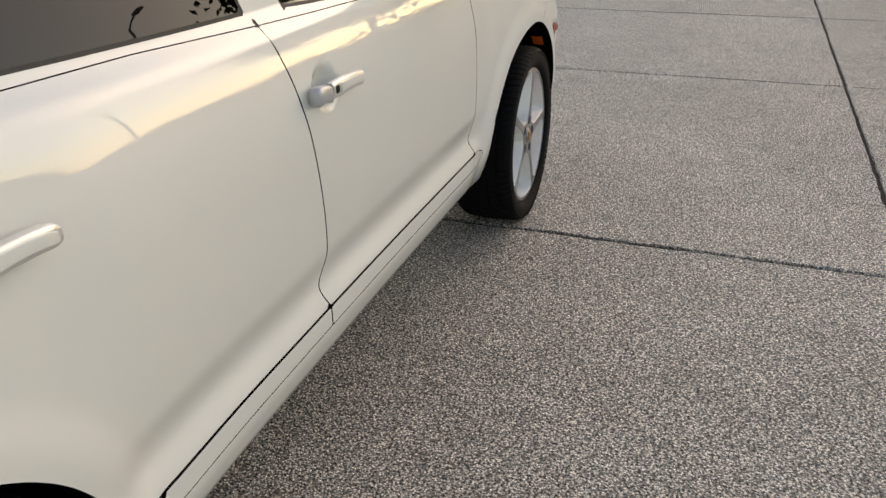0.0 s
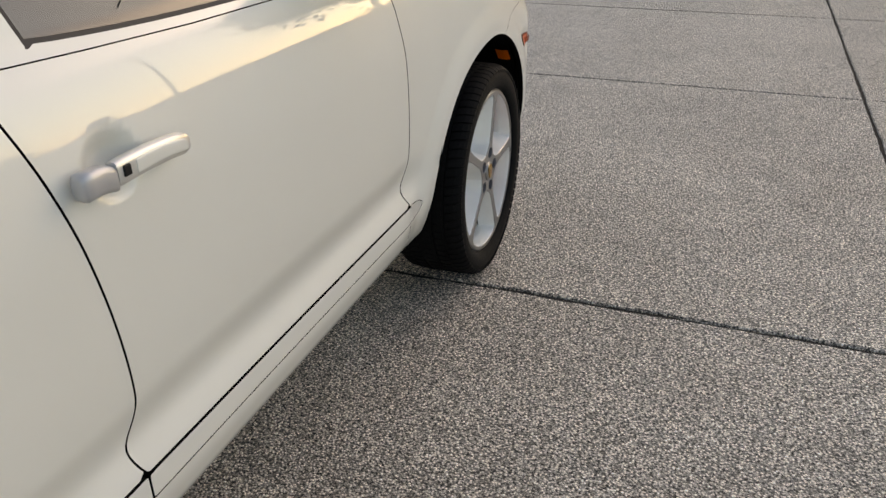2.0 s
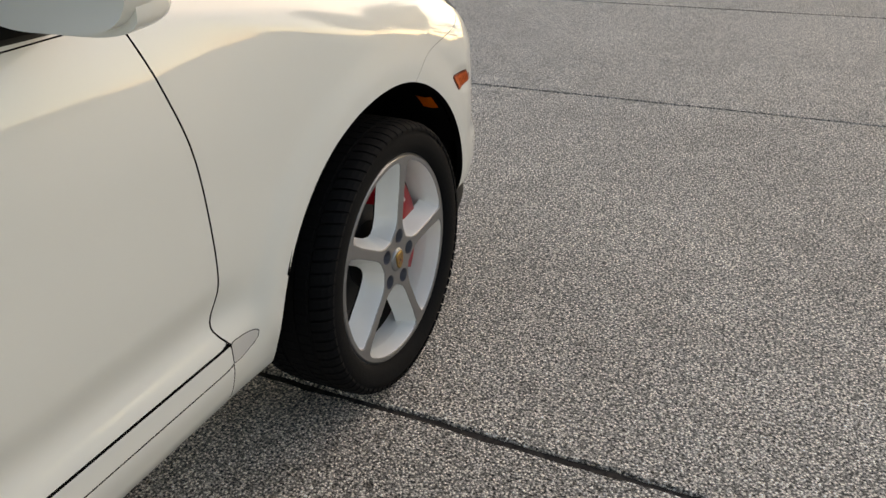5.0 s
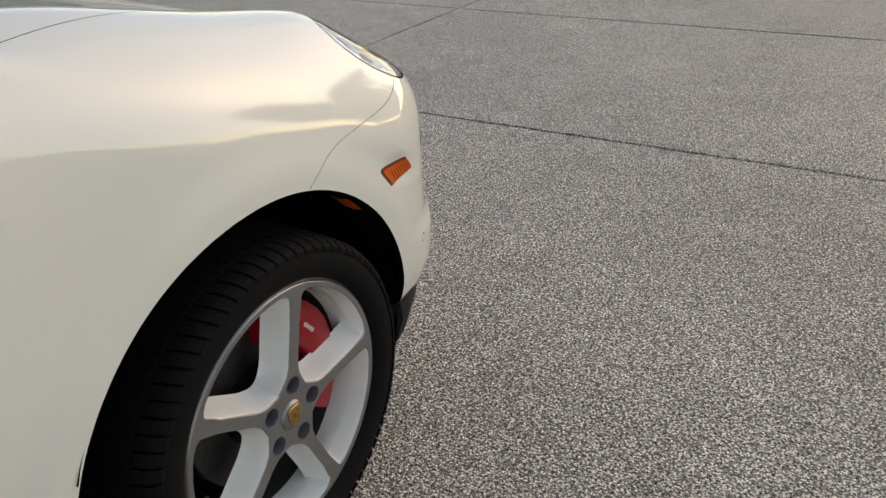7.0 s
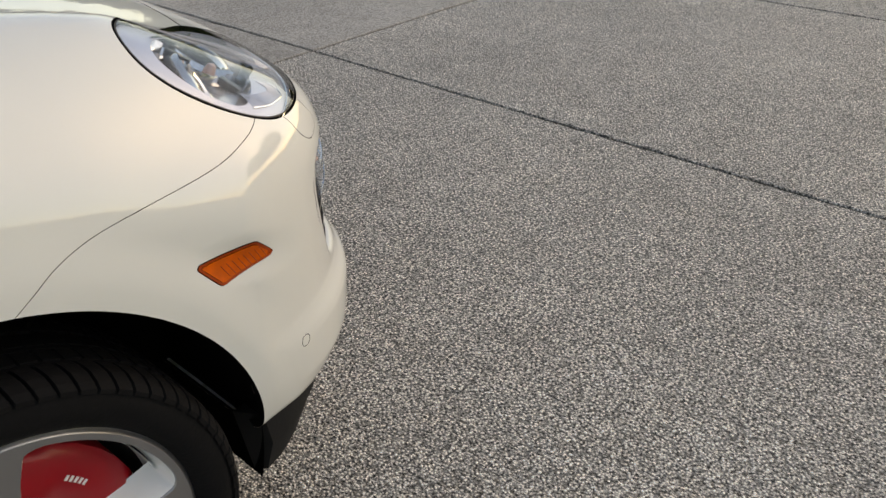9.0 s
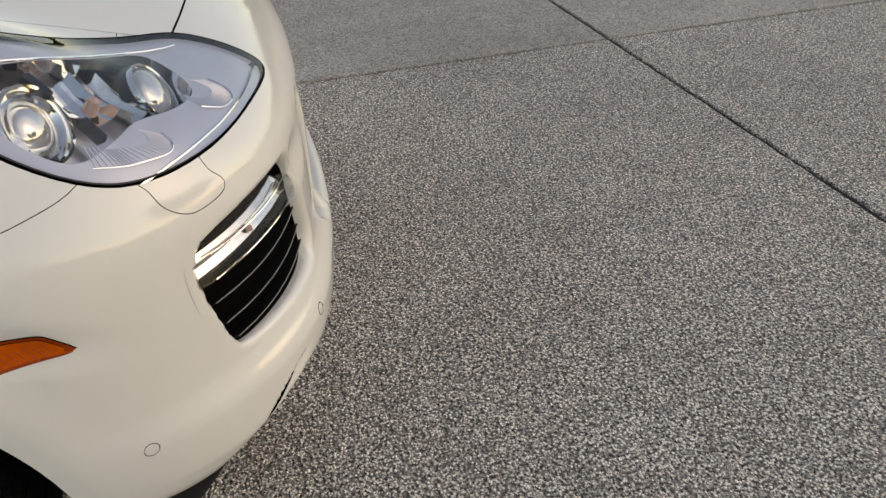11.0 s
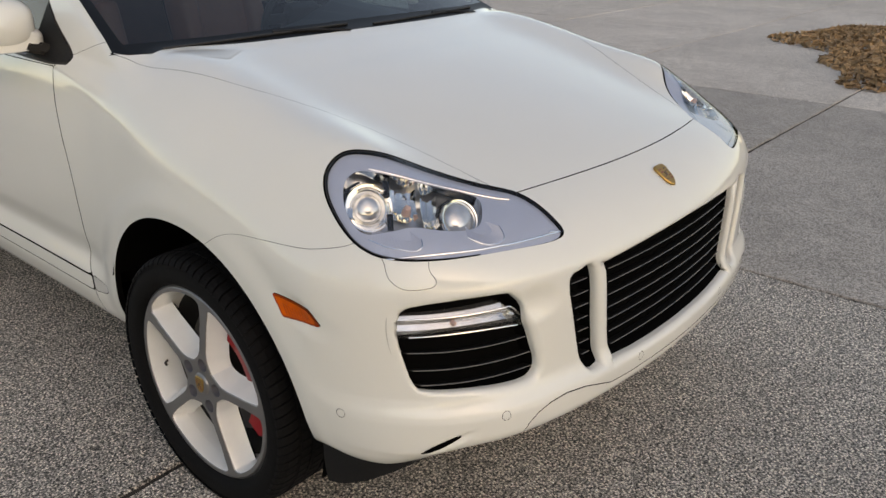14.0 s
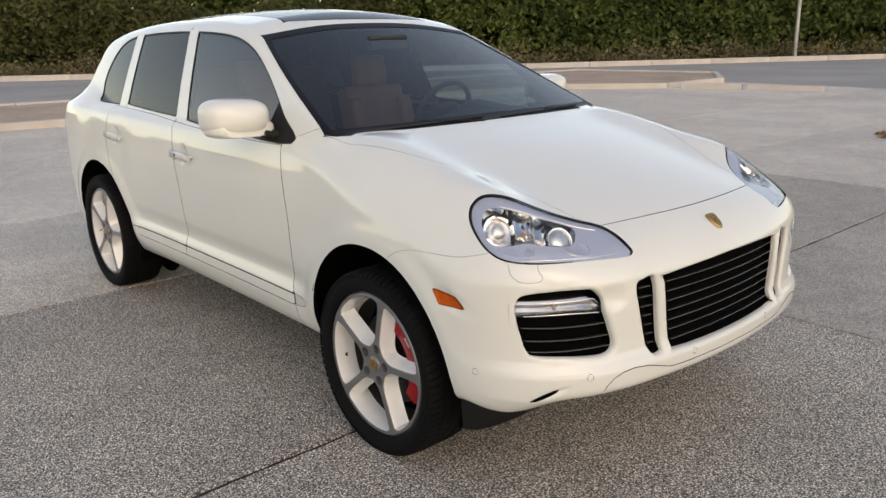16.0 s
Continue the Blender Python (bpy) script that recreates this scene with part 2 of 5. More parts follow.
def lower_body(x, y, z):
    ax = np.abs(x)
    door = step(y, -2.5, -2.28) * (1 - step(y, -.66, -.44))
    slim = .016 * step(z, .82, .93) * step(y, .26, .48) * (1 - step(y, .70, .85))
    a = ax - (side_w(y) + door * side_p(z) + (1 - door) * wing_p(z) + flare(y, z) - slim)
    crest = .03 * np.exp(-((ax - .72) / .13) ** 2) * step(y, -.5, 0) * (1 - step(y, .42, .72))
    crest = crest + .039 * np.exp(-((ax - .755) / .14) ** 2 - ((y - .455) / .23) ** 2)
    b = z - (hood_z(y) - hood_k(y) * x * x + crest)
    c = y - (.918 - .183 * ax ** 2 - .38 * ax ** 8 + nose_y(z))
    d = (-3.88 + .25 * ax ** 2 + .25 * ax ** 8 + .25 * (z - .75) ** 2) - y
    e = .285 + .062 * step(y, .25, .5) + .062 * step(y, .62, .80) - z
    r1 = .045 + .125 * step(y, -.75, -.1)
    f = rmax(a, b, r1)
    f = rmax(f, c, .05)
    f = rmax(f, d, .08)
    return rmax(f, e, .04)


def cabin(x, y, z):
    ax = np.abs(x)
    a = ax - (cabin_w(z) - .03 * step(-y, 2.4, 3.7))
    b = z - (roof_z(y) - .15 * x * x)
    # windscreen and rear window planes
    w = (y + .22 + .23 * x * x + 2.36 * (z - 1.166) - .12 * (z - 1.166) ** 2) / 2.2
    d = (-3.70 + .35 * x * x + .95 * (z - 1.16) - y) / 1.35
    f = rmax(a, b, .055)
    f = rmax(f, w, .03)
    f = rmax(f, d, .10)
    return rmax(f, 1.0 - z, .02)


def outer(x, y, z):
    return rmin(lower_body(x, y, z), cabin(x, y, z), .02 + .11 * step(-y, 2.75, 3.25))

# openings in the nose, as outlines seen from the front (x, z)
GRILLE = rounded([(-.375, .752), (-.365, .772), (0, .785), (.365, .772), (.375, .752), (.345, .53), (.325, .510), (0, .505), (-.325, .510), (-.345, .53)], 4)
SLOT = rounded([(.500, .755), (.472, .775), (.42, .770), (.402, .64), (.388, .53), (.40, .512), (.442, .524), (.478, .65)], 4)
INTAKE = rounded([(.853, .742), (.835, .764), (.763, .776), (.680, .775), (.655, .768), (.643, .750), (.634, .728), (.623, .700), (.612, .675), (.597, .63), (.583, .585), (.592, .556), (.63, .546), (.747, .556), (.812, .562), (.833, .58), (.847, .643), (.855, .70)], 4)


def pockets(x, y, z):
    ax = np.abs(x)
    d = np.full(np.broadcast(x, y, z).shape, .3)
    m = (y > .35) & (z < .9) & (z > .3)
    if m.any():
        a, b = np.broadcast_to(ax, m.shape)[m], np.broadcast_to(z, m.shape)[m]
        q = np.minimum(np.minimum(outline_distance(GRILLE, a, b), outline_distance(SLOT, a, b)),
                       outline_distance(INTAKE, a, b))
        d[m] = q
    return d


def scoop(ax, z):
    e = np.hypot((ax - .600) / .075, (z - .736) / .052)
    return .013 * np.clip(1 - e * e, 0, 1) ** 2


def body(x, y, z):
    base = outer(x, y, z)
    pk = np.maximum(pockets(x, y, z), -(base + .055))
    f = rmax(base, -pk, .014)
    # shallow dishes behind the door handles and the scoop round the marker lamp
    ax = np.abs(x)
    for yc, zc in ((-1.636, .970), (-2.549, .994)):
        e = np.hypot((y - yc) / .060, (z - zc) / .056)
        f = f + .026 * np.clip(1 - e * e, 0, 1) ** 1.6 * (ax > .8)
    # scooped paint beside the daytime lamp and the hollow of the low slit
    f = f + scoop(ax, z) * (y > .5)
    e = np.hypot((ax - .795) / .052, (z - .440 + .6 * (ax - .795)) / .017)
    f = f + .014 * np.clip(1 - e * e, 0, 1) ** 2 * (y > .5)
    e = np.hypot((y - .475) / .125, (z - .708 + .28 * (y - .475)) / .046)
    return f + .010 * np.clip(1 - e * e, 0, 1) ** 2 * (ax > .8)


def surface_net(f, lo, hi, h, k=8):
    """A quad skin of f = 0, looked for only in the blocks that it passes, then drawn onto the surface."""
    lo = np.array(lo)
    dims = np.ceil((np.array(hi) - lo) / (h * k)).astype(int)
    g = np.stack(np.meshgrid(*[np.arange(n) for n in dims], indexing="ij"), -1).reshape(-1, 3)
    c = lo + (g + .5) * h * k
    g = g[np.abs(f(c[:, 0], c[:, 1], c[:, 2])) < h * k * 2.6]
    idx = np.stack(np.meshgrid(*[np.arange(k + 1)] * 3, indexing="ij"), -1)
    total = dims * k + 2
    P = g[:, None, None, None, :] * k + idx
    val = np.empty(P.shape[:4])
    for i in range(0, len(g), 400):
        w = lo + P[i:i + 400] * h
        val[i:i + 400] = f(w[..., 0], w[..., 1], w[..., 2])
    neg = val < 0
    count, acc = np.zeros((len(g), k, k, k)), np.zeros((len(g), k, k, k, 3))
    s = slice(None)
    for ax in range(3):
        for o1 in (0, 1):
            for o2 in (0, 1):
                a = [slice(0, k)] * 3
                o = [b for b in range(3) if b != ax]
                a[o[0]], a[o[1]] = slice(o1, k + o1), slice(o2, k + o2)
                b = list(a)
                b[ax] = slice(1, k + 1)
                va, vb = val[(s, *a)], val[(s, *b)]
                cr = neg[(s, *a)] != neg[(s, *b)]
                t = np.where(cr, va / np.where(cr, va - vb, 1), 0)
                count += cr
                acc[..., ax] += np.where(cr, t, 0)
                acc[..., o[0]] += cr * o1
                acc[..., o[1]] += cr * o2
    act = count > 0
    cell = P[:, :k, :k, :k][act]
    V = lo + (cell + acc[act] / count[act][:, None]) * h
    ids = (cell[:, 0] * total[1] + cell[:, 1]) * total[2] + cell[:, 2]
    order = np.argsort(ids)
    V, ids = V[order], ids[order]
    quads = []
    unit = np.eye(3, dtype=int)
    for ax in range(3):
        b = [slice(0, k)] * 3
        b[ax] = slice(1, k + 1)
        na, nb = neg[:, :k, :k, :k], neg[(s, *b)]
        cr = na != nb
        p, flip = P[:, :k, :k, :k][cr], na[cr]
        o = [q for q in range(3) if q != ax]
        u, w = unit[o[0]], unit[o[1]]
        if ax == 1:
            u, w = w, u
        q = []
        for d in (-u - w, -w, 0 * u, -u):
            cc = p + d
            key = (cc[:, 0] * total[1] + cc[:, 1]) * total[2] + cc[:, 2]
            j = np.clip(np.searchsorted(ids, key), 0, len(ids) - 1)
            q.append(np.where(ids[j] == key, j, -1))
        q = np.stack(q, 1)
        q[~flip] = q[~flip][:, ::-1]
        quads.append(q[(q >= 0).all(1)])
    Q = np.concatenate(quads)

    def grad(p, e=.0015):
        return np.stack([f(*(p + e * unit[i]).T) - f(*(p - e * unit[i]).T) for i in range(3)], 1) / (2 * e)
    for _ in range(3):
        G = grad(V)
        st = -f(*V.T)[:, None] * G / np.maximum((G * G).sum(1, keepdims=True), .05)
        L = np.linalg.norm(st, axis=1, keepdims=True)
        V = V + st * np.minimum(1, .6 * h / np.maximum(L, 1e-9))
    G = grad(V)
    N = G / np.maximum(np.linalg.norm(G, axis=1, keepdims=True), 1e-9)
    F = np.concatenate([Q[:, [0, 1, 2]], Q[:, [0, 2, 3]]])
    return V, N, F


def cut(skin, d):
    """Splits a triangle skin along the line d = 0: the piece with d < 0, and the rest."""
    V, N, F = skin
    s = d < 0
    c = s[F].sum(1)
    inside, outside = [F[c == 3]], [F[c == 0]]
    V2, N2 = [V], [N]
    base = len(V)
    for odd, flag in ((1, True), (2, False)):
        T = F[c == odd]
        if not len(T):
            continue
        lone = (s[T] == flag).argmax(1)
        r = np.arange(len(T))
        a, b, e = T[r, lone], T[r, (lone + 1) % 3], T[r, (lone + 2) % 3]
        edges = np.concatenate([np.sort(np.stack([a, b], 1), 1), np.sort(np.stack([a, e], 1), 1)])
        key = edges[:, 0] * np.int64(base) + edges[:, 1]
        uq, first, inv = np.unique(key, return_index=True, return_inverse=True)
        i, j = edges[first].T
        t = (d[i] / (d[i] - d[j]))[:, None]
        V2.append(V[i] * (1 - t) + V[j] * t)
        nn = N[i] * (1 - t) + N[j] * t
        N2.append(nn / np.linalg.norm(nn, axis=1, keepdims=True))
        off = sum(len(q) for q in V2[:-1])
        p, q = inv[:len(T)] + off, inv[len(T):] + off
        tip = np.stack([a, p, q], 1)
        rest = np.concatenate([np.stack([p, b, e], 1), np.stack([p, e, q], 1)])
        (inside if flag else outside).append(tip)
        (outside if flag else inside).append(rest)
    V, N = np.concatenate(V2), np.concatenate(N2)

    def pack(Fs):
        Fx = np.concatenate(Fs)
        # weld the two families of cut points along the line
        used, inv = np.unique(Fx, return_inverse=True)
        return V[used], N[used], inv.reshape(-1, 3)
    return pack(inside), pack(outside)


def weld(skin):
    V, N, F = skin
    k = np.round(V / 2e-5).astype(np.int64)
    _, first, inv = np.unique(k, axis=0, return_index=True, return_inverse=True)
    F = inv.reshape(-1)[F]
    F = F[(F[:, 0] != F[:, 1]) & (F[:, 1] != F[:, 2]) & (F[:, 0] != F[:, 2])]
    return V[first], N[first], F


def panel(name, skin, mat, parent, label="", depth=.018, lift=0.0, rim=None):
    """A panel with its edges turned inward."""
    V, N, F = weld(skin)
    if not len(F):
        return None
    V = V + N * lift
    if depth:
        E = np.concatenate([F[:, [0, 1]], F[:, [1, 2]], F[:, [2, 0]]])
        Es = np.sort(E, 1)
        _, inv, cnt = np.unique(Es[:, 0] * np.int64(len(V)) + Es[:, 1], return_inverse=True, return_counts=True)
        B = E[cnt[inv] == 1]
        o = np.unique(B)
        at = np.full(len(V), -1)
        at[o] = np.arange(len(o))
        n0, n1 = len(V), len(V) + len(o)
        top, low = V[o] - N[o] * .0004, V[o] - N[o] * depth
        i, j = at[B[:, 0]], at[B[:, 1]]
        F = np.concatenate([F, np.stack([n0 + j, n0 + i, n1 + i], 1), np.stack([n0 + j, n1 + i, n1 + j], 1)])
        side = np.zeros((len(o), 3))
        d = V[B[:, 1]] - V[B[:, 0]]
        sn = np.cross(d, N[B[:, 0]])
        sn /= np.maximum(np.linalg.norm(sn, axis=1, keepdims=True), 1e-9)
        np.add.at(side, i, sn)
        np.add.at(side, j, sn)
        side /= np.maximum(np.linalg.norm(side, axis=1, keepdims=True), 1e-9)
        V = np.concatenate([V, top, low])
        N = np.concatenate([N, side, side])
    ob = mesh_object(name, V, F, mat, parent, label, normals=N)
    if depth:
        # black on the turned edge puts the shade of the gap into its colour
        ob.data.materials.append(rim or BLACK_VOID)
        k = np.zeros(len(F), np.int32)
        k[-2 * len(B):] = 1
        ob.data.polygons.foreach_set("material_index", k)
    return ob


def split_off(skin, field, gap=.003):
    """Cuts a panel out of the skin and leaves a gap round it."""
    d = field(skin[0])
    gap = gap(skin) if callable(gap) else gap
    a, _ = cut(skin, d + gap)
    _, b = cut(skin, d - gap)
    return a, b


def even_gap(width):
    """A gap of one width along the surface, for outlines seen from the side."""
    return lambda s: width * np.clip(np.abs(s[1][:, 0]), .12, 1) * np.where(s[0][:, 2] > 1.09, .55, 1)


def halves(skin):
    a, b = cut(skin, -skin[0][:, 0])
    return a, b


def nose_at(x, z, inset=0.0):
    """How far forward the outer form reaches at (x, z)."""
    y = np.arange(.2, 1.0, .004)
    f = outer(x + 0 * y, y, z + 0 * y) + inset
    i = np.nonzero(f < 0)[0].max()
    return float(y[i] + .004 * f[i] / (f[i] - f[i + 1]))


def side_at(y, z):
    x = np.arange(.5, 1.05, .004)
    f = outer(x, y + 0 * x, z + 0 * x)
    i = np.nonzero(f < 0)[0].max()
    return float(x[i] + .004 * f[i] / (f[i] - f[i + 1]))


def normal_at(p, e=.004):
    p = np.array(p, float)
    g = np.array([float(outer(*(p + e * d)) - outer(*(p - e * d))) for d in np.eye(3)])
    return Vector(g).normalized()


car = thing("car", label="ivory white five-door luxury SUV with silver alloy wheels, parked", category="car")
SEAM = .20


def join(*skins):
    n, Vs, Ns, Fs = 0, [], [], []
    for v, m, f in skins:
        Vs.append(v), Ns.append(m), Fs.append(f + n)
        n += len(v)
    return np.concatenate(Vs), np.concatenate(Ns), np.concatenate(Fs)


def clean(skin, d):
    return cut(skin, d)[0]


rear_skin = surface_net(body, (-1.02, -3.96, .2), (1.02, SEAM + .06, 1.75), .0106)
rear_skin = clean(rear_skin, rear_skin[0][:, 1] - SEAM)
nose_skin = surface_net(body, (-1.02, SEAM - .06, .2), (1.02, .98, 1.2), .0075)
nose_skin = clean(nose_skin, SEAM - nose_skin[0][:, 1])
skin = weld(join(rear_skin, nose_skin))

# wheel arches: round openings in the sides, and a liner behind each
V = skin[0]
for y0 in (0, REAR_Y):
    r = np.hypot(V[:, 1] - y0, (V[:, 2] - HUB_Z)) - ARCH_R
    _, skin = cut(skin, np.where((np.abs(V[:, 0]) > .5) & (V[:, 2] < 1.0), r, .1))
    V = skin[0]
    for sx in (1, -1):
        bm = bmesh.new()
        m = Matrix.Translation((0, y0, HUB_Z)) @ Matrix(((0, 0, sx, 0), (1, 0, 0, 0), (0, 1, 0, 0), (0, 0, 0, 1)))
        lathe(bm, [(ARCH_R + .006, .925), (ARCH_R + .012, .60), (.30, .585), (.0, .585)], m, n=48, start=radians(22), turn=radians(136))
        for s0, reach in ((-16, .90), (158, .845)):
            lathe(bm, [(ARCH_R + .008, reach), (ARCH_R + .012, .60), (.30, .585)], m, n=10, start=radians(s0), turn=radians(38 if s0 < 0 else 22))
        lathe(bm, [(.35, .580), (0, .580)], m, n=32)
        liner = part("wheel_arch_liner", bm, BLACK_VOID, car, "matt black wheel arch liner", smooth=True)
        if y0 == 0:
            # small amber patch on the front of the arch liner
            bm = bmesh.new()
            lathe(bm, [(ARCH_R - .003, .918), (ARCH_R - .006, .900), (ARCH_R - .003, .872)], m, n=8, start=radians(42), turn=radians(8))
            part("amber_patch", bm, AMBER, liner, "small amber patch on the arch liner", smooth=True)

# bottoms of the openings in the nose
V = skin[0]
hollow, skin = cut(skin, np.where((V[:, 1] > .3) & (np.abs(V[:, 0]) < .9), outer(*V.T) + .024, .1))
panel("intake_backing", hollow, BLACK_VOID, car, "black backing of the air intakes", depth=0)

# side windows and windscreen
WINDOWS = {
    "front_side_window": rounded([(-.612, 1.114), (-.74, 1.225), (-.86, 1.325), (-1.0, 1.42), (-1.15, 1.495), (-1.31, 1.54), (-1.50, 1.562), (-1.765, 1.573), (-1.778, 1.565), (-1.680, 1.145), (-1.668, 1.134), (-1.45, 1.122), (-1.15, 1.117)], 4),
    "rear_side_window": rounded([(-1.806, 1.147), (-1.88, 1.566), (-1.89, 1.574), (-2.2, 1.572), (-2.49, 1.560), (-2.503, 1.55), (-2.512, 1.178), (-2.505, 1.166), (-2.15, 1.151), (-1.815, 1.142)], 4),
    "quarter_window": rounded([(-2.64, 1.165), (-2.606, 1.545), (-2.62, 1.552), (-2.80, 1.51), (-2.93, 1.42), (-3.0, 1.30), (-2.985, 1.19), (-2.93, 1.160), (-2.66, 1.157)], 4),
}
SCREEN = rounded([(-.824, 1.164), (-.818, 1.19), (-.741, 1.371), (-.645, 1.535), (-.62, 1.551), (-.3, 1.590), (0, 1.599), (.3, 1.590), (.62, 1.551), (.645, 1.535), (.741, 1.371), (.818, 1.19), (.824, 1.164), (.76, 1.162), (.6, 1.165), (.3, 1.171), (0, 1.174), (-.3, 1.171), (-.6, 1.165), (-.76, 1.162)], 3)


def side_field(outline, inset=0.0, lowest=.3):
    return lambda v: np.where(np.abs(v[:, 0]) > lowest, outline_distance(outline, v[:, 1], v[:, 2], .1) + inset, .1)


def screen_field(inset=0.0):
    return lambda v: np.where((v[:, 1] > -1.5) & (v[:, 1] < -.1), np.maximum(outline_distance(SCREEN, v[:, 0], v[:, 2], .1) + inset, .006 - lower_body(*v.T)), .1)


glazing = []
for name, o in WINDOWS.items():
    hole, skin = split_off(skin, side_field(o, 0, .45), gap=0.0)
    seal, glass = None, None
    glass, seal = cut(hole, side_field(o, .007)(hole[0]))
    sail = None
    if name == "front_side_window":
        sail, glass = cut(glass, np.where(np.abs(glass[0][:, 0]) > .4, -.87 - glass[0][:, 1] + .45 * (glass[0][:, 2] - 1.12), .1))
        for sl in halves(sail):
            panel("mirror_sail", sl, BLACK_PLASTIC, car, "black plastic mirror triangle", depth=.01)
    for g, sl in zip(halves(glass), halves(seal)):
        gl = panel(name, g, GLASS_SIDE if name.startswith("front") else GLASS_DARK, car,
                   "lightly tinted side window" if name.startswith("front") else "dark tinted side window", depth=0, lift=-.004)
        gl.visible_shadow = False
        panel("window_seal", sl, BLACK_RUBBER, gl, "black rubber window seal", depth=.008, lift=-.001)
hole, skin = split_off(skin, screen_field(), gap=0.0)
glass, seal = cut(hole, screen_field(.022)(hole[0]))
screen_glass = panel("windscreen", glass, GLASS_SCREEN, car, "large raked windscreen", depth=0, lift=-.002)
screen_glass.visible_shadow = False
panel("windscreen_seal", seal, SCREEN_BLACK, screen_glass, "black windscreen border", depth=.012)
SUNROOF = rounded([(-.42, -1.31), (0, -1.27), (.42, -1.31), (.44, -1.40), (.44, -2.35), (0, -2.38), (-.44, -2.35), (-.44, -1.40)], 4)
roof_glass, skin = split_off(skin, lambda v: np.where(v[:, 2] > 1.5, outline_distance(SUNROOF, v[:, 0], v[:, 1], .1), .1), .004)
panel("sunroof", roof_glass, GLOSS_BLACK, car, "dark glass sunroof", depth=.01)

# headlamp openings, in a plane that faces the lamp
LAMP_U, LAMP_V = np.array((.7071, -.7071, 0)), np.array((-.509, -.509, .694))
LAMP_LINE = np.array([(.822, .424, .995), (.773, .420, 1.029), (.722, .450, 1.033), (.635, .508, .996), (.530, .620, .943), (.475, .697, .923), (.467, .781, .885),
                      (.486, .822, .852), (.631, .781, .855), (.766, .714, .857), (.842, .632, .860), (.866, .556, .885), (.852, .468, .945)])
LAMP_OUT = rounded(np.stack([LAMP_LINE @ LAMP_U, LAMP_LINE @ LAMP_V], 1), 5)


def lamp_field(inset=0.0):
    def f(v):
        w = v * np.array((1, 1, 1.0))
        w = np.stack([np.abs(v[:, 0]), v[:, 1], v[:, 2]], 1)
        return np.where((v[:, 1] > .2) & (v[:, 2] > .8), outline_distance(LAMP_OUT, w @ LAMP_U, w @ LAMP_V, .1) + inset, .1)
    return f


lamp_skin, skin = split_off(skin, lamp_field(), .002)
gasket_u = np.stack([np.abs(lamp_skin[0][:, 0]), lamp_skin[0][:, 1], lamp_skin[0][:, 2]], 1) @ LAMP_U
inside_gasket, gasket = cut(lamp_skin, lamp_field(.0020 + .0024 * step(gasket_u, -.05, .16))(lamp_skin[0]))
LAMP_HOLE = rounded([(.243, -.006), (.236, .044), (.204, .066), (.155, .062), (.076, .050), (-.005, .044), (-.056, .030), (-.064, -.012), (-.047, -.064), (.016, -.082), (.092, -.078), (.137, -.088), (.195, -.092), (.226, -.060)], 4)


def hole_field(v):
    w = np.stack([np.abs(v[:, 0]), v[:, 1], v[:, 2]], 1)
    return np.where((v[:, 1] > .2) & (v[:, 2] > .8), outline_distance(LAMP_HOLE, w @ LAMP_U, w @ LAMP_V, .1), .1)


bowl, border = cut(inside_gasket, hole_field(inside_gasket[0]))
headlamps = []
for sx, lens, gk, bd, bw in zip((1, -1), halves(inside_gasket), halves(gasket), halves(border), halves(bowl)):
    hl = panel("headlamp", lens, GLASS_CLEAR, car, "large teardrop headlamp with a clear lens", depth=0)
    hl.visible_shadow = False
    headlamps.append(hl)
    panel("gasket", gk, BLACK_RUBBER, hl, "black rubber gasket", depth=.02, lift=-.001)
    panel("surround", bd, LAMP_LILAC, hl, "lilac-grey satin lamp surround", depth=.05, lift=-.009, rim=REFLECTOR)
    Vb, Nb, Fb = bw
    panel("housing", (Vb - Nb * .057, Nb, Fb), LAMP_DARK, hl, "smoked chrome lamp housing", depth=0)

# bonnet
HOOD_SIDE = rounded([(.500, .685), (.512, .645), (.540, .53), (.580, .40), (.635, .26), (.695, .12), (.735, .015), (.772, -.15), (.803, -.29), (.823, -.39)], 4)[:37]
HOOD = np.concatenate([[(x, .745 - .235 * x * x) for x in np.linspace(-.475, .475, 13)],
                       HOOD_SIDE, [(.80, -.45), (-.80, -.45)], HOOD_SIDE[::-1] * (-1, 1)])
hood_skin, skin = split_off(skin, lambda v: np.where((v[:, 2] > .86) & (v[:, 1] > -.42), outline_distance(HOOD, v[:, 0], v[:, 1], .1), .1), lambda s: .0006 + .0010 * step(s[0][:, 1], .60, .69))
panel("bonnet", hood_skin, PAINT, car)

# doors, sill trim, bumper, wings
FRONT_CUT = [(-1.6, 1.113), (-1.375, 1.106), (-.95, 1.102), (-.68, 1.104), (-.645, .99), (-.612, .86), (-.602, .72), (-.604, .60), (-.628, .53), (-.622, .50), (-.602, .471)]
MID_CUT = [(-1.795, 1.121), (-1.745, .96), (-1.708, .80), (-1.690, .66), (-1.690, .58), (-1.713, .53), (-1.712, .50), (-1.70, .471)]
REAR_CUT = [(-2.13, 1.138), (-2.36, 1.144), (-2.67, 1.150), (-2.68, 1.02), (-2.67, .90), (-2.64, .82), (-2.60, .74), (-2.60, .55), (-2.50, .48), (-2.33, .471)]


def smooth_line(pts, n=5):
    return [tuple(p) for p in rounded(pts + pts[::-1], n)[:n * (len(pts) - 1) + 1]]


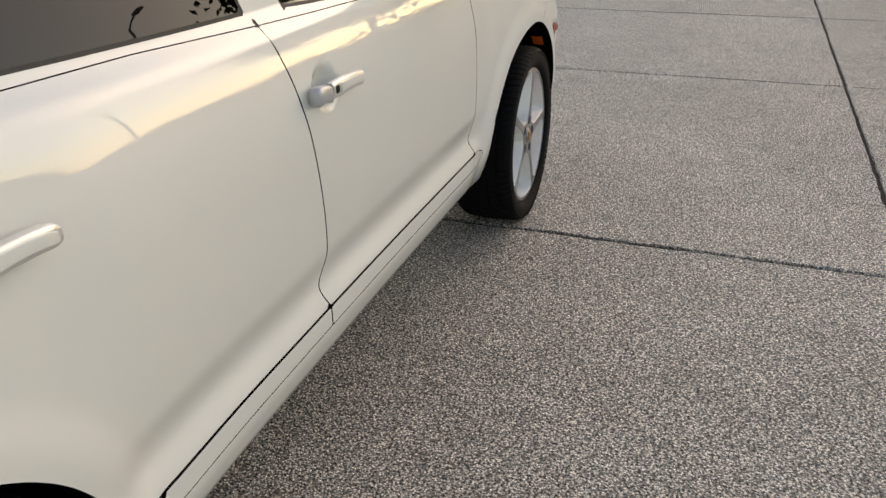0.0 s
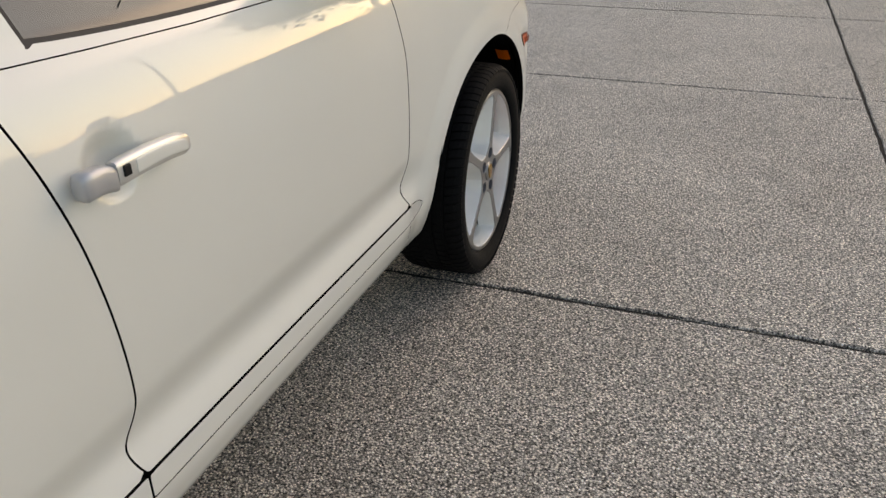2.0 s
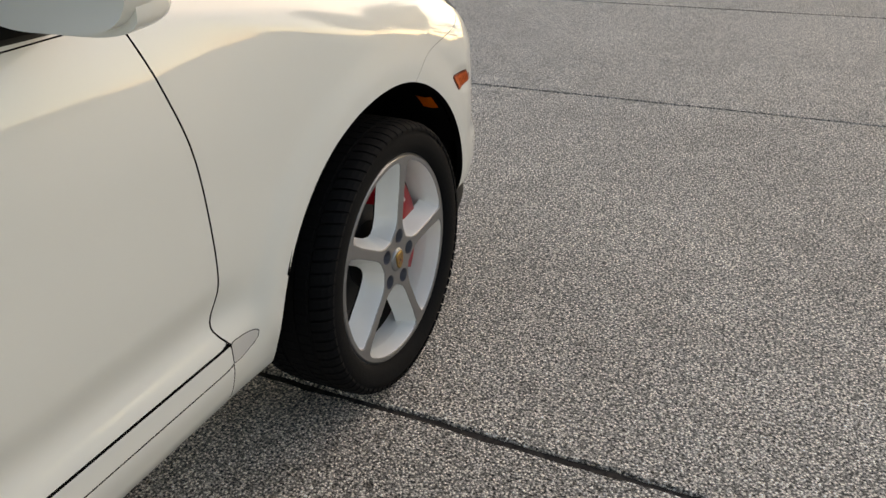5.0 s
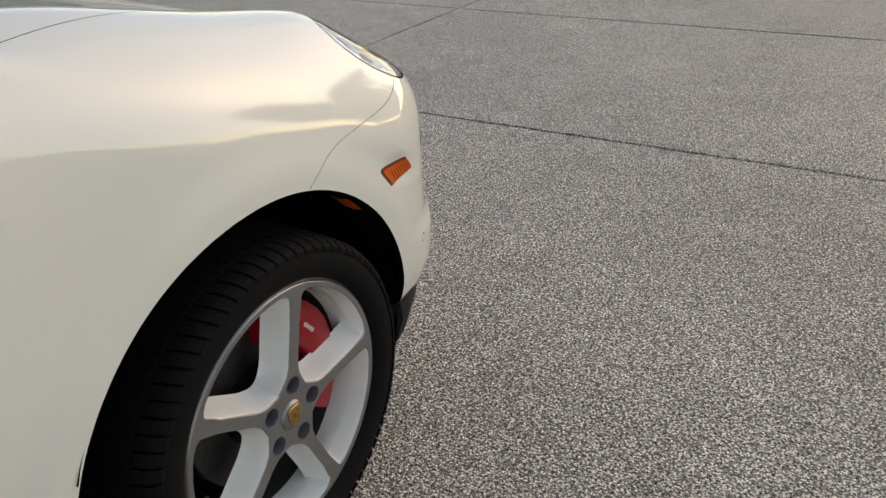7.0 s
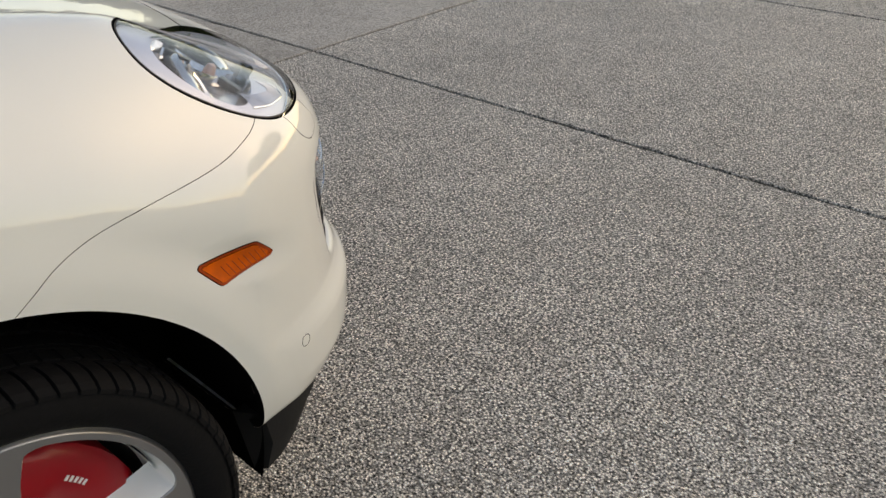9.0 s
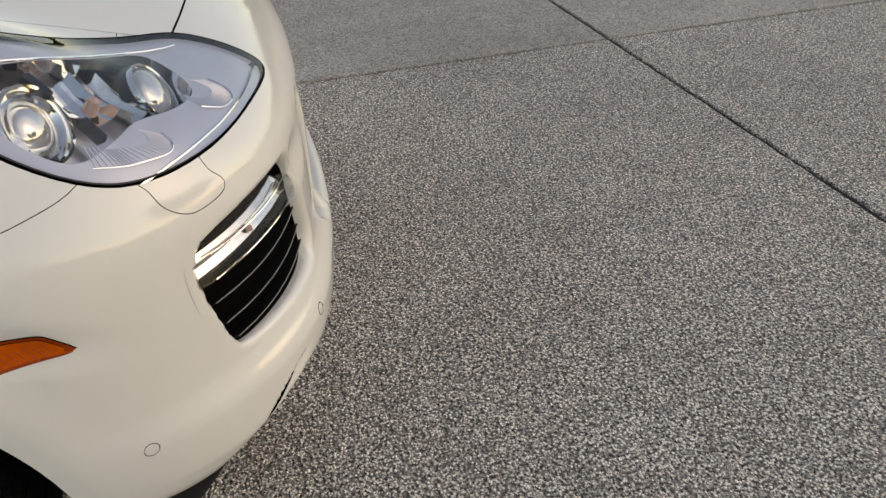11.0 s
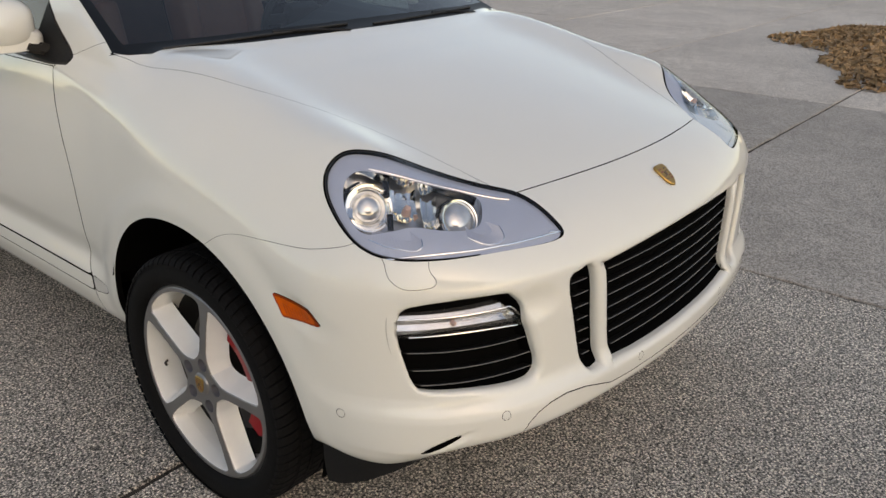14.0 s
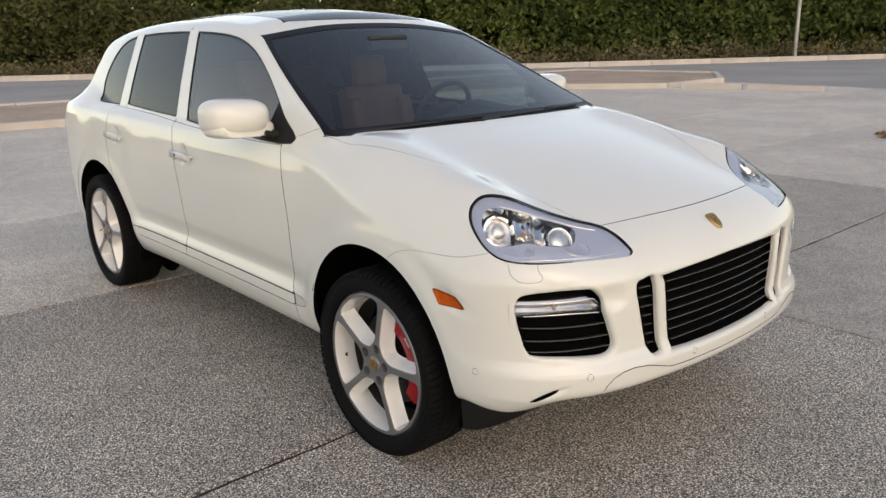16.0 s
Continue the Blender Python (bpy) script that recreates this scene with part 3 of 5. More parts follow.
DOOR_LINE = smooth_line(FRONT_CUT[3:])
FRONT_CUT, MID_CUT, REAR_CUT = FRONT_CUT[:3] + DOOR_LINE, smooth_line(MID_CUT), REAR_CUT[:2] + smooth_line(REAR_CUT[2:])
for name, o in (("front_door", FRONT_CUT + MID_CUT[::-1]), ("rear_door", MID_CUT + REAR_CUT[::-1])):
    d, skin = split_off(skin, side_field(np.array(o), 0, .6), even_gap(.0022))
    for hs in halves(d):
        panel(name, hs, PAINT, car)
for y0, y1 in ((-1.702, -.602), (-2.335, -1.702)):
    o = np.array([(y0, .421), (y0, .471), (y1, .471), (y1, .421)])
    d, skin = split_off(skin, side_field(o, 0, .6), .0025)
    for hs in halves(d):
        panel("sill_trim", hs, PAINT, car, lift=.002)
o = rounded([(-.599, .424), (-.600, .468), (-.575, .470), (-.535, .462), (-.515, .448), (-.535, .428)], 4)
d, skin = split_off(skin, side_field(o, 0, .6), .001)
for hs in halves(d):
    panel("sill_end_badge", hs, TRIM_SILVER, car, "silver sill end piece")
MARKER = np.array([(.372, .738), (.374, .733), (.402, .696), (.408, .692), (.508, .694), (.512, .697), (.509, .702), (.482, .730), (.475, .733), (.378, .741)])
d, skin = split_off(skin, side_field(MARKER, 0, .6), .0005)
for hs in halves(d):
    k = side_field(MARKER, .0045)(hs[0])
    inside, bevel = cut(hs, k)
    lens = panel("side_marker_lamp", inside, AMBER, car, "amber side marker lens", depth=.008, lift=.0028)
    panel("lens_bevel", bevel, AMBER_DARK, lens, "darker moulded edge of the lens", depth=.006, lift=.0015)
    sx = 1 if inside[0][:, 0].mean() > 0 else -1
    for q in np.linspace(.415, .485, 8):
        bm = bmesh.new()
        tube(bm, [(sx * (side_at(q + .006 * u, .714 - .011 * u) + .0030), q + .006 * u, .714 - .011 * u) for u in (-1, 0, 1)], .0007, n=5)
        part("lens_rib", bm, AMBER_DARK, lens, smooth=True)
for c in ((.926, .555, .494), (.692, .836, .492), (.247, .935, .485)):
    for sx in (1, -1):
        q = np.array((c[0] * sx, c[1], c[2]))
        q[1] = nose_at(q[0], q[2]) if c[0] < .9 else q[1]
        d, skin = split_off(skin, lambda v: np.minimum(np.linalg.norm(v - q, axis=1) - .0112, .1), .0006)
        panel("parking_sensor", d, PAINT, car, "small round parking sensor")
WASHER = rounded([(.160, .875), (.157, .852), (.150, .827), (.125, .808), (.095, .805), (.060, .810), (.052, .823), (.066, .842), (.075, .875)], 4)
d, skin = split_off(skin, lambda v: np.where((v[:, 1] > .4) & (v[:, 2] > .7), outline_distance(WASHER, (np.abs(v[:, 0]) - v[:, 1]) * .7071, v[:, 2], .1), .1), .0006)
for hs in halves(d):
    panel("washer_cover", hs, PAINT, car, "flush headlamp washer cover")
APRON_SIDE = [(.665, .34), (.648, .415), (.634, .452), (.612, .474), (.578, .489), (.53, .495), (.47, .489), (.41, .472), (.37, .459), (.30, .456)]
APRON = np.array(APRON_SIDE + [(-x, z) for x, z in APRON_SIDE[::-1]] + [(-.665, .2), (.665, .2)])
d, skin = split_off(skin, lambda v: np.where(v[:, 1] > .5, outline_distance(APRON, v[:, 0], v[:, 2], .1), .1), .0014)
panel("lower_apron", d, PAINT, car, "white lower front apron")
VENT_X, VENT_Z, VENT_SLOPE = .806, .434, -.65


def vent_field(v):
    ax, z = np.abs(v[:, 0]), v[:, 2]
    k = np.hypot((ax - VENT_X) / .033, (z - VENT_Z - VENT_SLOPE * (ax - VENT_X)) / .0095) - 1
    return np.where(v[:, 1] > .5, np.clip(k * .0075, -.1, .1), .1)


d, skin = split_off(skin, vent_field, .0004)
for hs in halves(d):
    panel("low_vent", hs, BLACK_VOID, car, "black oval vent low in the bumper", depth=0, lift=-.008)
BUMPER = np.concatenate([[(.14, .1)], rounded([(.14, .785), (.165, .813), (.205, .834), (.26, .847), (.34, .853), (.44, .857), (.50, .866), (.56, .885), (.60, .93), (.61, .99)], 4)[:37], [(1.3, .99), (1.3, .1)]])
bumper_skin, skin = split_off(skin, side_field(BUMPER, 0, -1), .0005)
bumper = panel("front_bumper", bumper_skin, PAINT, car)
WING = np.array(DOOR_LINE + [(-.600, .25), (.7, .25), (.7, 1.2), (-.40, 1.2), (-.469, 1.184), (-.622, 1.136)])
wing_skin, skin = split_off(skin, side_field(WING, 0, .3), lambda s: np.where(s[0][:, 2] > 1.10, .0005, .0014))
for hs in halves(wing_skin):
    panel("wing", hs, PAINT, car)
shell = panel("body_shell", skin, PAINT, car, "white roof, pillars, sills and rear quarters")

# black inner shell, added so that its colour gives the gaps their shade, and the lining of the cabin
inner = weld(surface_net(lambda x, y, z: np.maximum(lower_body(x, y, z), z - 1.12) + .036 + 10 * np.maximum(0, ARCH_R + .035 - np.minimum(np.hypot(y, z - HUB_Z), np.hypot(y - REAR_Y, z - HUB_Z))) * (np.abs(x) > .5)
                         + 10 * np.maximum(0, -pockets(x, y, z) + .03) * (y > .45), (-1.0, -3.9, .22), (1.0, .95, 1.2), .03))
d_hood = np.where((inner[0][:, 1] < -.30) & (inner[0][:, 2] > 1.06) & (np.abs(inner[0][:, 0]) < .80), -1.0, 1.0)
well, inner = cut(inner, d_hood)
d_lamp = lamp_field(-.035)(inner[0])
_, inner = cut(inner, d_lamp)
panel("inner_shell", inner, BLACK_VOID, car, "black shell added behind the panel gaps for their shade", depth=0)
Vr, Nr, Fr = weld(skin)
m = Vr[:, 2] > 1.15
panel("headlining", (Vr - Nr * .03, -Nr, Fr[m[Fr].all(1)][:, ::-1]), HEADLINER, car, "dark grey roof and pillar lining", depth=0)

# ---- wheels ----
WHEEL_X, WHEEL_Y, WHEEL_Z = .836, .014, .350
BOLT = material("blue_grey_bolt", (.20, .205, .24), rough=.35, metal=.5)


def settle(bm):
    """Flattens the tyre where the car's weight presses it on the ground."""
    for v in bm.verts:
        v.co.y = max(v.co.y, -WHEEL_Z + .001)


def wheel(name, caliper_angle):
    """A wheel whose axle is local z (outward), centre at the origin."""
    w = thing(name, label="five-spoke silver alloy wheel with a low-profile black tyre", category="wheel")
    RIM = .277
    bm = bmesh.new()
    prof = [(RIM - .012, .085), (RIM + .002, .099), (RIM + .006, .108), (RIM + .016, .1165), (.305, .121), (.325, .122), (.340, .118), (.348, .109), (.353, .09),
            (.353, .076), (.352, .075), (.352, .067), (.3605, .066), (.362, .035), (.355, .034), (.355, .026), (.362, .025), (.362, -.025), (.355, -.026), (.355, -.034),
            (.362, -.035), (.3605, -.066), (.352, -.067), (.352, -.075), (.358, -.076), (.355, -.10), (.33, -.126), (.29, -.12), (RIM - .012, -.10)]
    lathe(bm, prof, n=96)
    settle(bm)
    tyre = part("tyre", bm, TYRE, w, "black all-season tyre", smooth=True, sharp=35)
    # tread blocks: shoulder lugs and three centre ribs cut by narrow grooves
    bm = bmesh.new()
    lug = [(.3455, .122), (.3535, .114), (.3600, .100), (.3622, .082), (.3622, .070)]
    for i in range(80):
        for sgn in (1, -1):
            rows = []
            for q, (r, z) in enumerate(lug):
                a0 = 2 * math.pi * (i + .12 * q * sgn) / 80
                wd = 2 * math.pi / 80 * .80
                rows.append([Vector((rr * math.cos(a0 + u), rr * math.sin(a0 + u), z * sgn)) for rr, u in ((r, 0), (r, wd), (r - .007, wd), (r - .007, 0))])
            loft(bm, rows)
        for zc in (.046, 0, -.046):
            box(bm, (.006, .0225, .030), Matrix.Rotation(2 * math.pi * (i + .3) / 80, 4, "Z") @ Matrix.Translation((.3605, 0, zc)))
    settle(bm)
    tagged(part("tread", bm, TYRE, tyre, "blocks of the tread"), kind="stuff")
    bm = bmesh.new()
    lathe(bm, [(RIM - .026, .066), (RIM - .027, .045), (RIM - .030, .022)], n=96)
    part("rim_barrel", bm, ALLOY_BRIGHT, w, "light silver rim barrel", smooth=True, sharp=30)
    # the inner part of the barrel is near-black
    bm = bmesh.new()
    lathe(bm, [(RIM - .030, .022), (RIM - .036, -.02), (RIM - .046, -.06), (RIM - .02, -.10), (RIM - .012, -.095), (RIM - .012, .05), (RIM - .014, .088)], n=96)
    part("inner_barrel", bm, DARK_ALLOY, w, "near-black inner rim barrel", smooth=True, sharp=30)
    # cast face: narrow flat ridges and an outer ring, with deep flanks falling to five windows; the ridges' shade and
    # the flanks' sky light are in their colours
    nr, na = 92, 480
    rr = np.concatenate([np.linspace(.020, .256, 76), np.linspace(.258, RIM + .003, 16)])
    aa = np.arange(na) * 2 * np.pi / na
    R_, A_ = np.meshgrid(rr, aa, indexing="ij")
    FIRST = 77

    def away(r, a):
        """How far a place on the face lies from the ridges, the ring and the hub."""
        d = np.full(r.shape, 9.0)
        for i in range(5):
            t = a - radians(FIRST + 72 * i)
            along, off = r * np.cos(t), np.abs(r * np.sin(t))
            half = .0125 + .005 * step(along, .20, .26) + .012 * (1 - step(along, .05, .12))
            d = np.minimum(d, np.where(along > 0, off - half, 9.0))
        ring = 2.2 * ((RIM - .014) - r)
        return rmin(rmin(d, ring, .030), r - .064, .032)

    def level(r, a):
        d = np.clip(away(r, a), 0, .2)
        face_z = .104 + .003 * (np.clip(r, 0, .25) / .25) ** 2 - .004 * np.clip(1 - r / .08, 0, 1)
        return face_z - .066 * (1 - np.exp(-(d / .015) ** 1.35)) - .12 * d - .03 * np.clip((.030 - r) / .03, 0, 1) - .006 * step(r, RIM - .004, RIM + .003)
    z = level(R_, A_)
    Vf = np.stack([R_ * np.cos(A_), R_ * np.sin(A_), z], -1).reshape(-1, 3)
    i, j = np.meshgrid(np.arange(nr - 1), np.arange(na), indexing="ij")
    p00, p10 = i * na + j, (i + 1) * na + j
    p01, p11 = i * na + (j + 1) % na, (i + 1) * na + (j + 1) % na
    Ff = np.concatenate([np.stack([p00, p10, p11], -1).reshape(-1, 3), np.stack([p00, p11, p01], -1).reshape(-1, 3)])
    e = 1e-3
    xy = Vf[:, :2]
    zz = lambda x, y: level(np.hypot(x, y), np.arctan2(y, x))
    Nf = np.stack([-(zz(xy[:, 0] + e, xy[:, 1]) - zz(xy[:, 0] - e, xy[:, 1])) / (2 * e), -(zz(xy[:, 0], xy[:, 1] + e) - zz(xy[:, 0], xy[:, 1] - e)) / (2 * e), np.ones(len(Vf))], 1)
    Nf /= np.linalg.norm(Nf, axis=1, keepdims=True)
    face = (Vf, Nf, Ff)
    dist = lambda v: away(np.hypot(v[:, 0], v[:, 1]), np.arctan2(v[:, 1], v[:, 0]))
    holes = [(.065 * math.cos(radians(FIRST + 72 * k)), .065 * math.sin(radians(FIRST + 72 * k))) for k in range(5)]
    bolt = lambda v: np.min([np.hypot(v[:, 0] - hx, v[:, 1] - hy) for hx, hy in holes], axis=0) - .0185
    _, face = cut(face, bolt(face[0]))
    _, face = cut(face, np.maximum(.0230 - dist(face[0]), .085 - np.hypot(face[0][:, 0], face[0][:, 1])))
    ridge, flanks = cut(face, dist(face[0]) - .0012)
    panel("rim", ridge, ALLOY, w, "silver ridges and outer ring, toned grey as if shaded", depth=0)
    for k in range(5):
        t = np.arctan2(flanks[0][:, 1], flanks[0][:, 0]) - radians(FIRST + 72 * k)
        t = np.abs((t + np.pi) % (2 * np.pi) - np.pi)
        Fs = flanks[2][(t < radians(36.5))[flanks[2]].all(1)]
        sp = panel("spoke", (flanks[0], flanks[1], Fs), ALLOY_BRIGHT, w, "smooth silver spoke, toned light as if lit by the sky", depth=.0)
    edge = cut(face, .0212 - dist(face[0]))[0]
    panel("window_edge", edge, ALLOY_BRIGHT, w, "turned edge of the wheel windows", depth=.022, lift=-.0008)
    for hx, hy in holes:
        bm = bmesh.new()
        m = Matrix.Translation((hx, hy, 0))
        lathe(bm, [(.0195, .104), (.0175, .076), (.0095, .074), (.0095, .086), (0, .086)], m, n=18)
        part("bolt_recess", bm, BOLT, w, "dark bolt recess", smooth=True, sharp=30)
    bm = bmesh.new()
    lathe(bm, [(0, .1085), (.022, .108), (.029, .106), (.032, .102), (.032, .085)], n=32)
    cap = part("centre_cap", bm, ALLOY, w, "hub cap with a small gold crest", smooth=True)
    crest_badge(cap, pose(0, 0, .1075), .042)
    bm = bmesh.new()
    lathe(bm, [(.07, .010), (.175, .010), (.178, .006), (.178, -.022), (.07, -.022), (.07, .010)], n=64)
    part("brake_disc", bm, DISC, w, "iron brake disc", smooth=True, sharp=30)
    bm = bmesh.new()
    lathe(bm, [(0, .01), (.09, .012), (.095, .0), (.095, -.03)], n=32)
    part("disc_bell", bm, BLACK_PLASTIC, w, smooth=True)
    bm = bmesh.new()
    lathe(bm, [(.0, -.05), (.20, -.05), (.225, -.04)], n=48)
    part("dust_shield", bm, BLACK_VOID, w)
    # caliper: an arc of a rounded block over the disc
    bm = bmesh.new()
    secs = []
    for t in np.linspace(0, 1, 13):
        a = caliper_angle + radians(-50 + 122 * t)
        sq = .62 + .38 * math.sin(math.pi * min(max(t, .06), .94)) ** .5
        c = Vector((math.cos(a), math.sin(a), 0))
        mid = .180
        secs.append([c * (mid + rr * sq) + Vector((0, 0, hh)) for rr, hh in ((-.048, .014), (-.048, .036), (-.034, .052), (.028, .052), (.046, .038), (.044, -.03), (-.048, -.03))])
    loft(bm, secs)
    cal = part("brake_caliper", bm, RED, w, "glossy red brake caliper", smooth=True, sharp=50)
    bm = bmesh.new()
    for k in range(5):
        a = caliper_angle + radians(20 + 2.6 * k)
        box(bm, (.009, .0045, .001), Matrix.Rotation(a, 4, "Z") @ Matrix.Translation((.178, 0, .0526)))
    part("caliper_marking", bm, WHITE_BAR, cal, "white lettering bars")
    bm = bmesh.new()
    a = radians(190)
    p = Vector((math.cos(a) * .250, math.sin(a) * .250, .060))
    tube(bm, [p, p + Vector((-.012 * math.cos(a), -.012 * math.sin(a), .014)), p + Vector((-.030 * math.cos(a), -.03 * math.sin(a), .020))], .0035)
    part("valve", bm, BLACK_RUBBER, w, "black tyre valve", smooth=True)
    return w


def crest_badge(parent, m, h, name="crest"):
    """A small shield: gold plate with plain red and black quarters."""
    out = [(-.5, .55), (0, .62), (.5, .55), (.52, .1), (.40, -.35), (0, -.65), (-.40, -.35), (-.52, .1)]
    bm = bmesh.new()
    pts = [(x * h * .78, y * h * .9) for x, y in rounded(out, 3)]
    loft(bm, [[m @ Vector((x, y, 0)) for x, y in pts], [m @ Vector((x, y, h * .05)) for x, y in pts], [m @ Vector((x * .9, y * .9, h * .09)) for x, y in pts]])
    c = part(name, bm, GOLD, parent, "gold shield-shaped badge", smooth=True, sharp=30)
    for (x, y), mt in (((-.24, .24), ENAMEL_RED), ((.22, -.18), ENAMEL_RED), ((.24, .24), ENAMEL_BROWN), ((-.22, -.18), ENAMEL_BROWN)):
        bm = bmesh.new()
        for k in (-1, 1):
            box(bm, (h * .18, h * .05, h * .02), m @ Matrix.Translation((x * h * .8, (y + k * .08) * h * .9, h * .09)))
        part("badge_stripe", bm, mt, c)
    bm = bmesh.new()
    box(bm, (h * .15, h * .19, h * .03), m @ Matrix.Translation((0, .03 * h, h * .095)), bevel=h * .02)
    part("badge_centre", bm, ENAMEL_BROWN, c)
    return c


AXLE = Matrix(((0, 0, 1, 0), (1, 0, 0, 0), (0, 1, 0, 0), (0, 0, 0, 1)))  # local z to +x, local x to +y, local y to +z
proto = wheel("wheel", radians(14))
proto.matrix_world = Matrix.Translation((WHEEL_X, WHEEL_Y, WHEEL_Z)) @ AXLE
proto.parent = car
FLIP = Matrix.Rotation(math.pi, 4, "Z")
for m in (Matrix.Translation((WHEEL_X, REAR_Y, WHEEL_Z)) @ AXLE, Matrix.Translation((-WHEEL_X, WHEEL_Y, WHEEL_Z)) @ FLIP @ AXLE, Matrix.Translation((-WHEEL_X, REAR_Y, WHEEL_Z)) @ FLIP @ AXLE):
    copy_thing(proto, m)

# ---- details of the body ----
def slat(name, pts, parent, depth=.022, thick=.0024, mat=None, label=""):
    """A thin level blade that follows a row of points on its front edge."""
    bm = bmesh.new()
    secs = []
    for p in pts:
        x, y, z = p
        secs.append([Vector((x, y, z + thick / 2)), Vector((x, y + .0015, z)), Vector((x, y, z - thick / 2)), Vector((x, y - depth, z - thick / 2 - .004)), Vector((x, y - depth, z + thick / 2 - .004))])
    loft(bm, secs)
    n = 5 * (len(pts) - 1)
    for i, f in enumerate(bm.faces):
        f.material_index = 1 if i < n and i % 5 in (0, 1) else 0
    ob = part(name, bm, SLAT, parent, label)
    ob.data.materials.append(SLAT_EDGE)
    return ob


SLAT = material("black_grille_bar", (.008, .008, .008), rough=.5, spec=.2)
SLAT_EDGE = material("grey_grille_bar_edge", (.15, .15, .147), rough=.4)


def span(outline, z):
    """The widths at height z inside an outline."""
    xs = []
    for (x0, z0), (x1, z1) in zip(outline, np.roll(outline, -1, 0)):
        if (z0 > z) != (z1 > z):
            xs.append(x0 + (x1 - x0) * (z - z0) / (z1 - z0))
    return min(xs), max(xs)


for z in np.linspace(.535, .745, 7):
    x0, x1 = span(GRILLE, z)
    slat("grille_bar", [(x, nose_at(x, z) - .017, z) for x in np.linspace(x0 + .020, x1 - .020, 13)], car, label="black horizontal grille bar")
for sx in (1, -1):
    for z in np.linspace(.545, .745, 7):
        x0, x1 = span(SLOT, z)
        slat("slot_bar", [(sx * x, nose_at(x, z) - .017, z) for x in np.linspace(x0 + .017, x1 - .018, 4)], car)
    for z in (.574, .611, .654):
        x0, x1 = span(INTAKE, z)
        slat("intake_bar", [(sx * x, nose_at(x, z) - .017, z) for x in np.linspace(x0 + .009, x1 - .009, 9)], car, label="black horizontal intake bar")
    # clear daytime lamp bar across the top of the intake
    def bar(x, k, deep):
        """A place on the lamp bar: k runs from its lower to its upper edge."""
        low = .694 + .008 * math.sin(math.pi * (x - .62) / .24)
        high = min(.739 + .008 * (.857 - x) / .18, .697 + (x - .618) * 1.02 + .004)
        z = low + (high - low) * k
        return Vector((sx * x, nose_at(x, z) - deep - float(scoop(x, z)), z))
    xs = np.concatenate([np.linspace(.634, .68, 8), np.linspace(.69, .854, 16)])
    bm = bmesh.new()
    loft(bm, [[bar(x, 0, .05), bar(x, 0, .028), bar(x, .25, .020), bar(x, .5, .030), bar(x, .8, .020), bar(x, 1, .028), bar(x, 1, .05)] for x in xs])
    dl = part("daytime_lamp", bm, LAMP_BRIGHT, car, "chrome lamp bar with a clear lens", smooth=True, sharp=20)
    bm = bmesh.new()
    loft(bm, [[bar(x, 0, .03), bar(x, 0, .004), bar(x, .16, .0015), bar(x, .18, .005), bar(x, .55, .002), bar(x, .82, .004), bar(x, .84, .001), bar(x, 1, .004), bar(x, 1, .03)] for x in xs])
    g = part("lens", bm, GLASS_CLEAR, dl, "clear ribbed lens", smooth=True, sharp=25)
    g.visible_shadow = False
    for k in (.02, .98):
        bm = bmesh.new()
        tube(bm, [bar(x, k, .004) for x in xs[2:-1]], .0014, n=6)
        part("lens_edge", bm, CHROME, dl, "bright edge of the lamp bar", smooth=True)
    bm = bmesh.new()
    lathe(bm, [(0, .004), (.004, .003), (.006, -.006)], Matrix.Translation(bar(.765, .45, .020)) @ Matrix.Rotation(radians(-90), 4, "X"), n=12)
    part("bulb", bm, ORANGE_FAINT, dl, "small orange bulb", smooth=True)
    # headlamp innards
    hl = headlamps[0 if sx > 0 else 1]
    LAMP_W = np.cross(LAMP_U, LAMP_V)
    LAMP_W = LAMP_W if LAMP_W[1] > 0 else -LAMP_W

    def in_lamp(u, v, deep):
        """A place behind the lens, at u, v in the plane that faces the lamp."""
        o = u * LAMP_U + v * LAMP_V
        ss = np.arange(.9, 1.6, .004) - .0
        ss = np.arange(.4, 1.9, .004)
        q = o + ss[:, None] * LAMP_W
        f = outer(*q.T)
        i = np.nonzero(f < 0)[0].max()
        q = q[i] + LAMP_W * (.004 * f[i] / (f[i] - f[i + 1]))
        n = normal_at(q)
        q = Vector(q) - n * deep
        return Vector((sx * q.x, q.y, q.z)), Vector((sx * n.x, n.y, n.z))
    ahead = Vector((sx * .30, .93, .10)).normalized()
    for kind, u, v, r, deep in (("main", .192, -.014, .050, .040), ("low", -.016, -.022, .043, .036)):
        p, n = in_lamp(u, v, deep)
        m = Matrix.Translation(p) @ (ahead * .55 + n * .45).normalized().to_track_quat("Z", "Y").to_matrix().to_4x4()
        bm = bmesh.new()
        lathe(bm, [(r * 1.05, -.03), (r * 1.08, .008), (r * 1.04, .013), (r * .97, .012), (r * .94, .004), (r * .86, .006), (r * .80, .012), (r * .72, .008), (r * .5, -.014), (0, -.022)], m, n=48)
        b = part("reflector", bm, REFLECTOR, hl, "chrome reflector bowl", smooth=True, sharp=35)
        bm = bmesh.new()
        k = .64 if kind == "main" else .90
        lathe(bm, [(r * k * math.cos(a), (-.004 if kind == "main" else .004) + r * k * (.55 if kind == "main" else .5) * math.sin(a)) for a in np.linspace(0, math.pi / 2, 10)], m, n=40)
        part("projector", bm, GLASS_BULB, b, "round glass lens", smooth=True)
        bm = bmesh.new()
        lathe(bm, [(r * .30, -.010), (r * .26, .002), (r * .12, .006), (0, .006)], m, n=20)
        part("shutter", bm, CHROME, b, "bright core of the lamp", smooth=True)
        bm = bmesh.new()
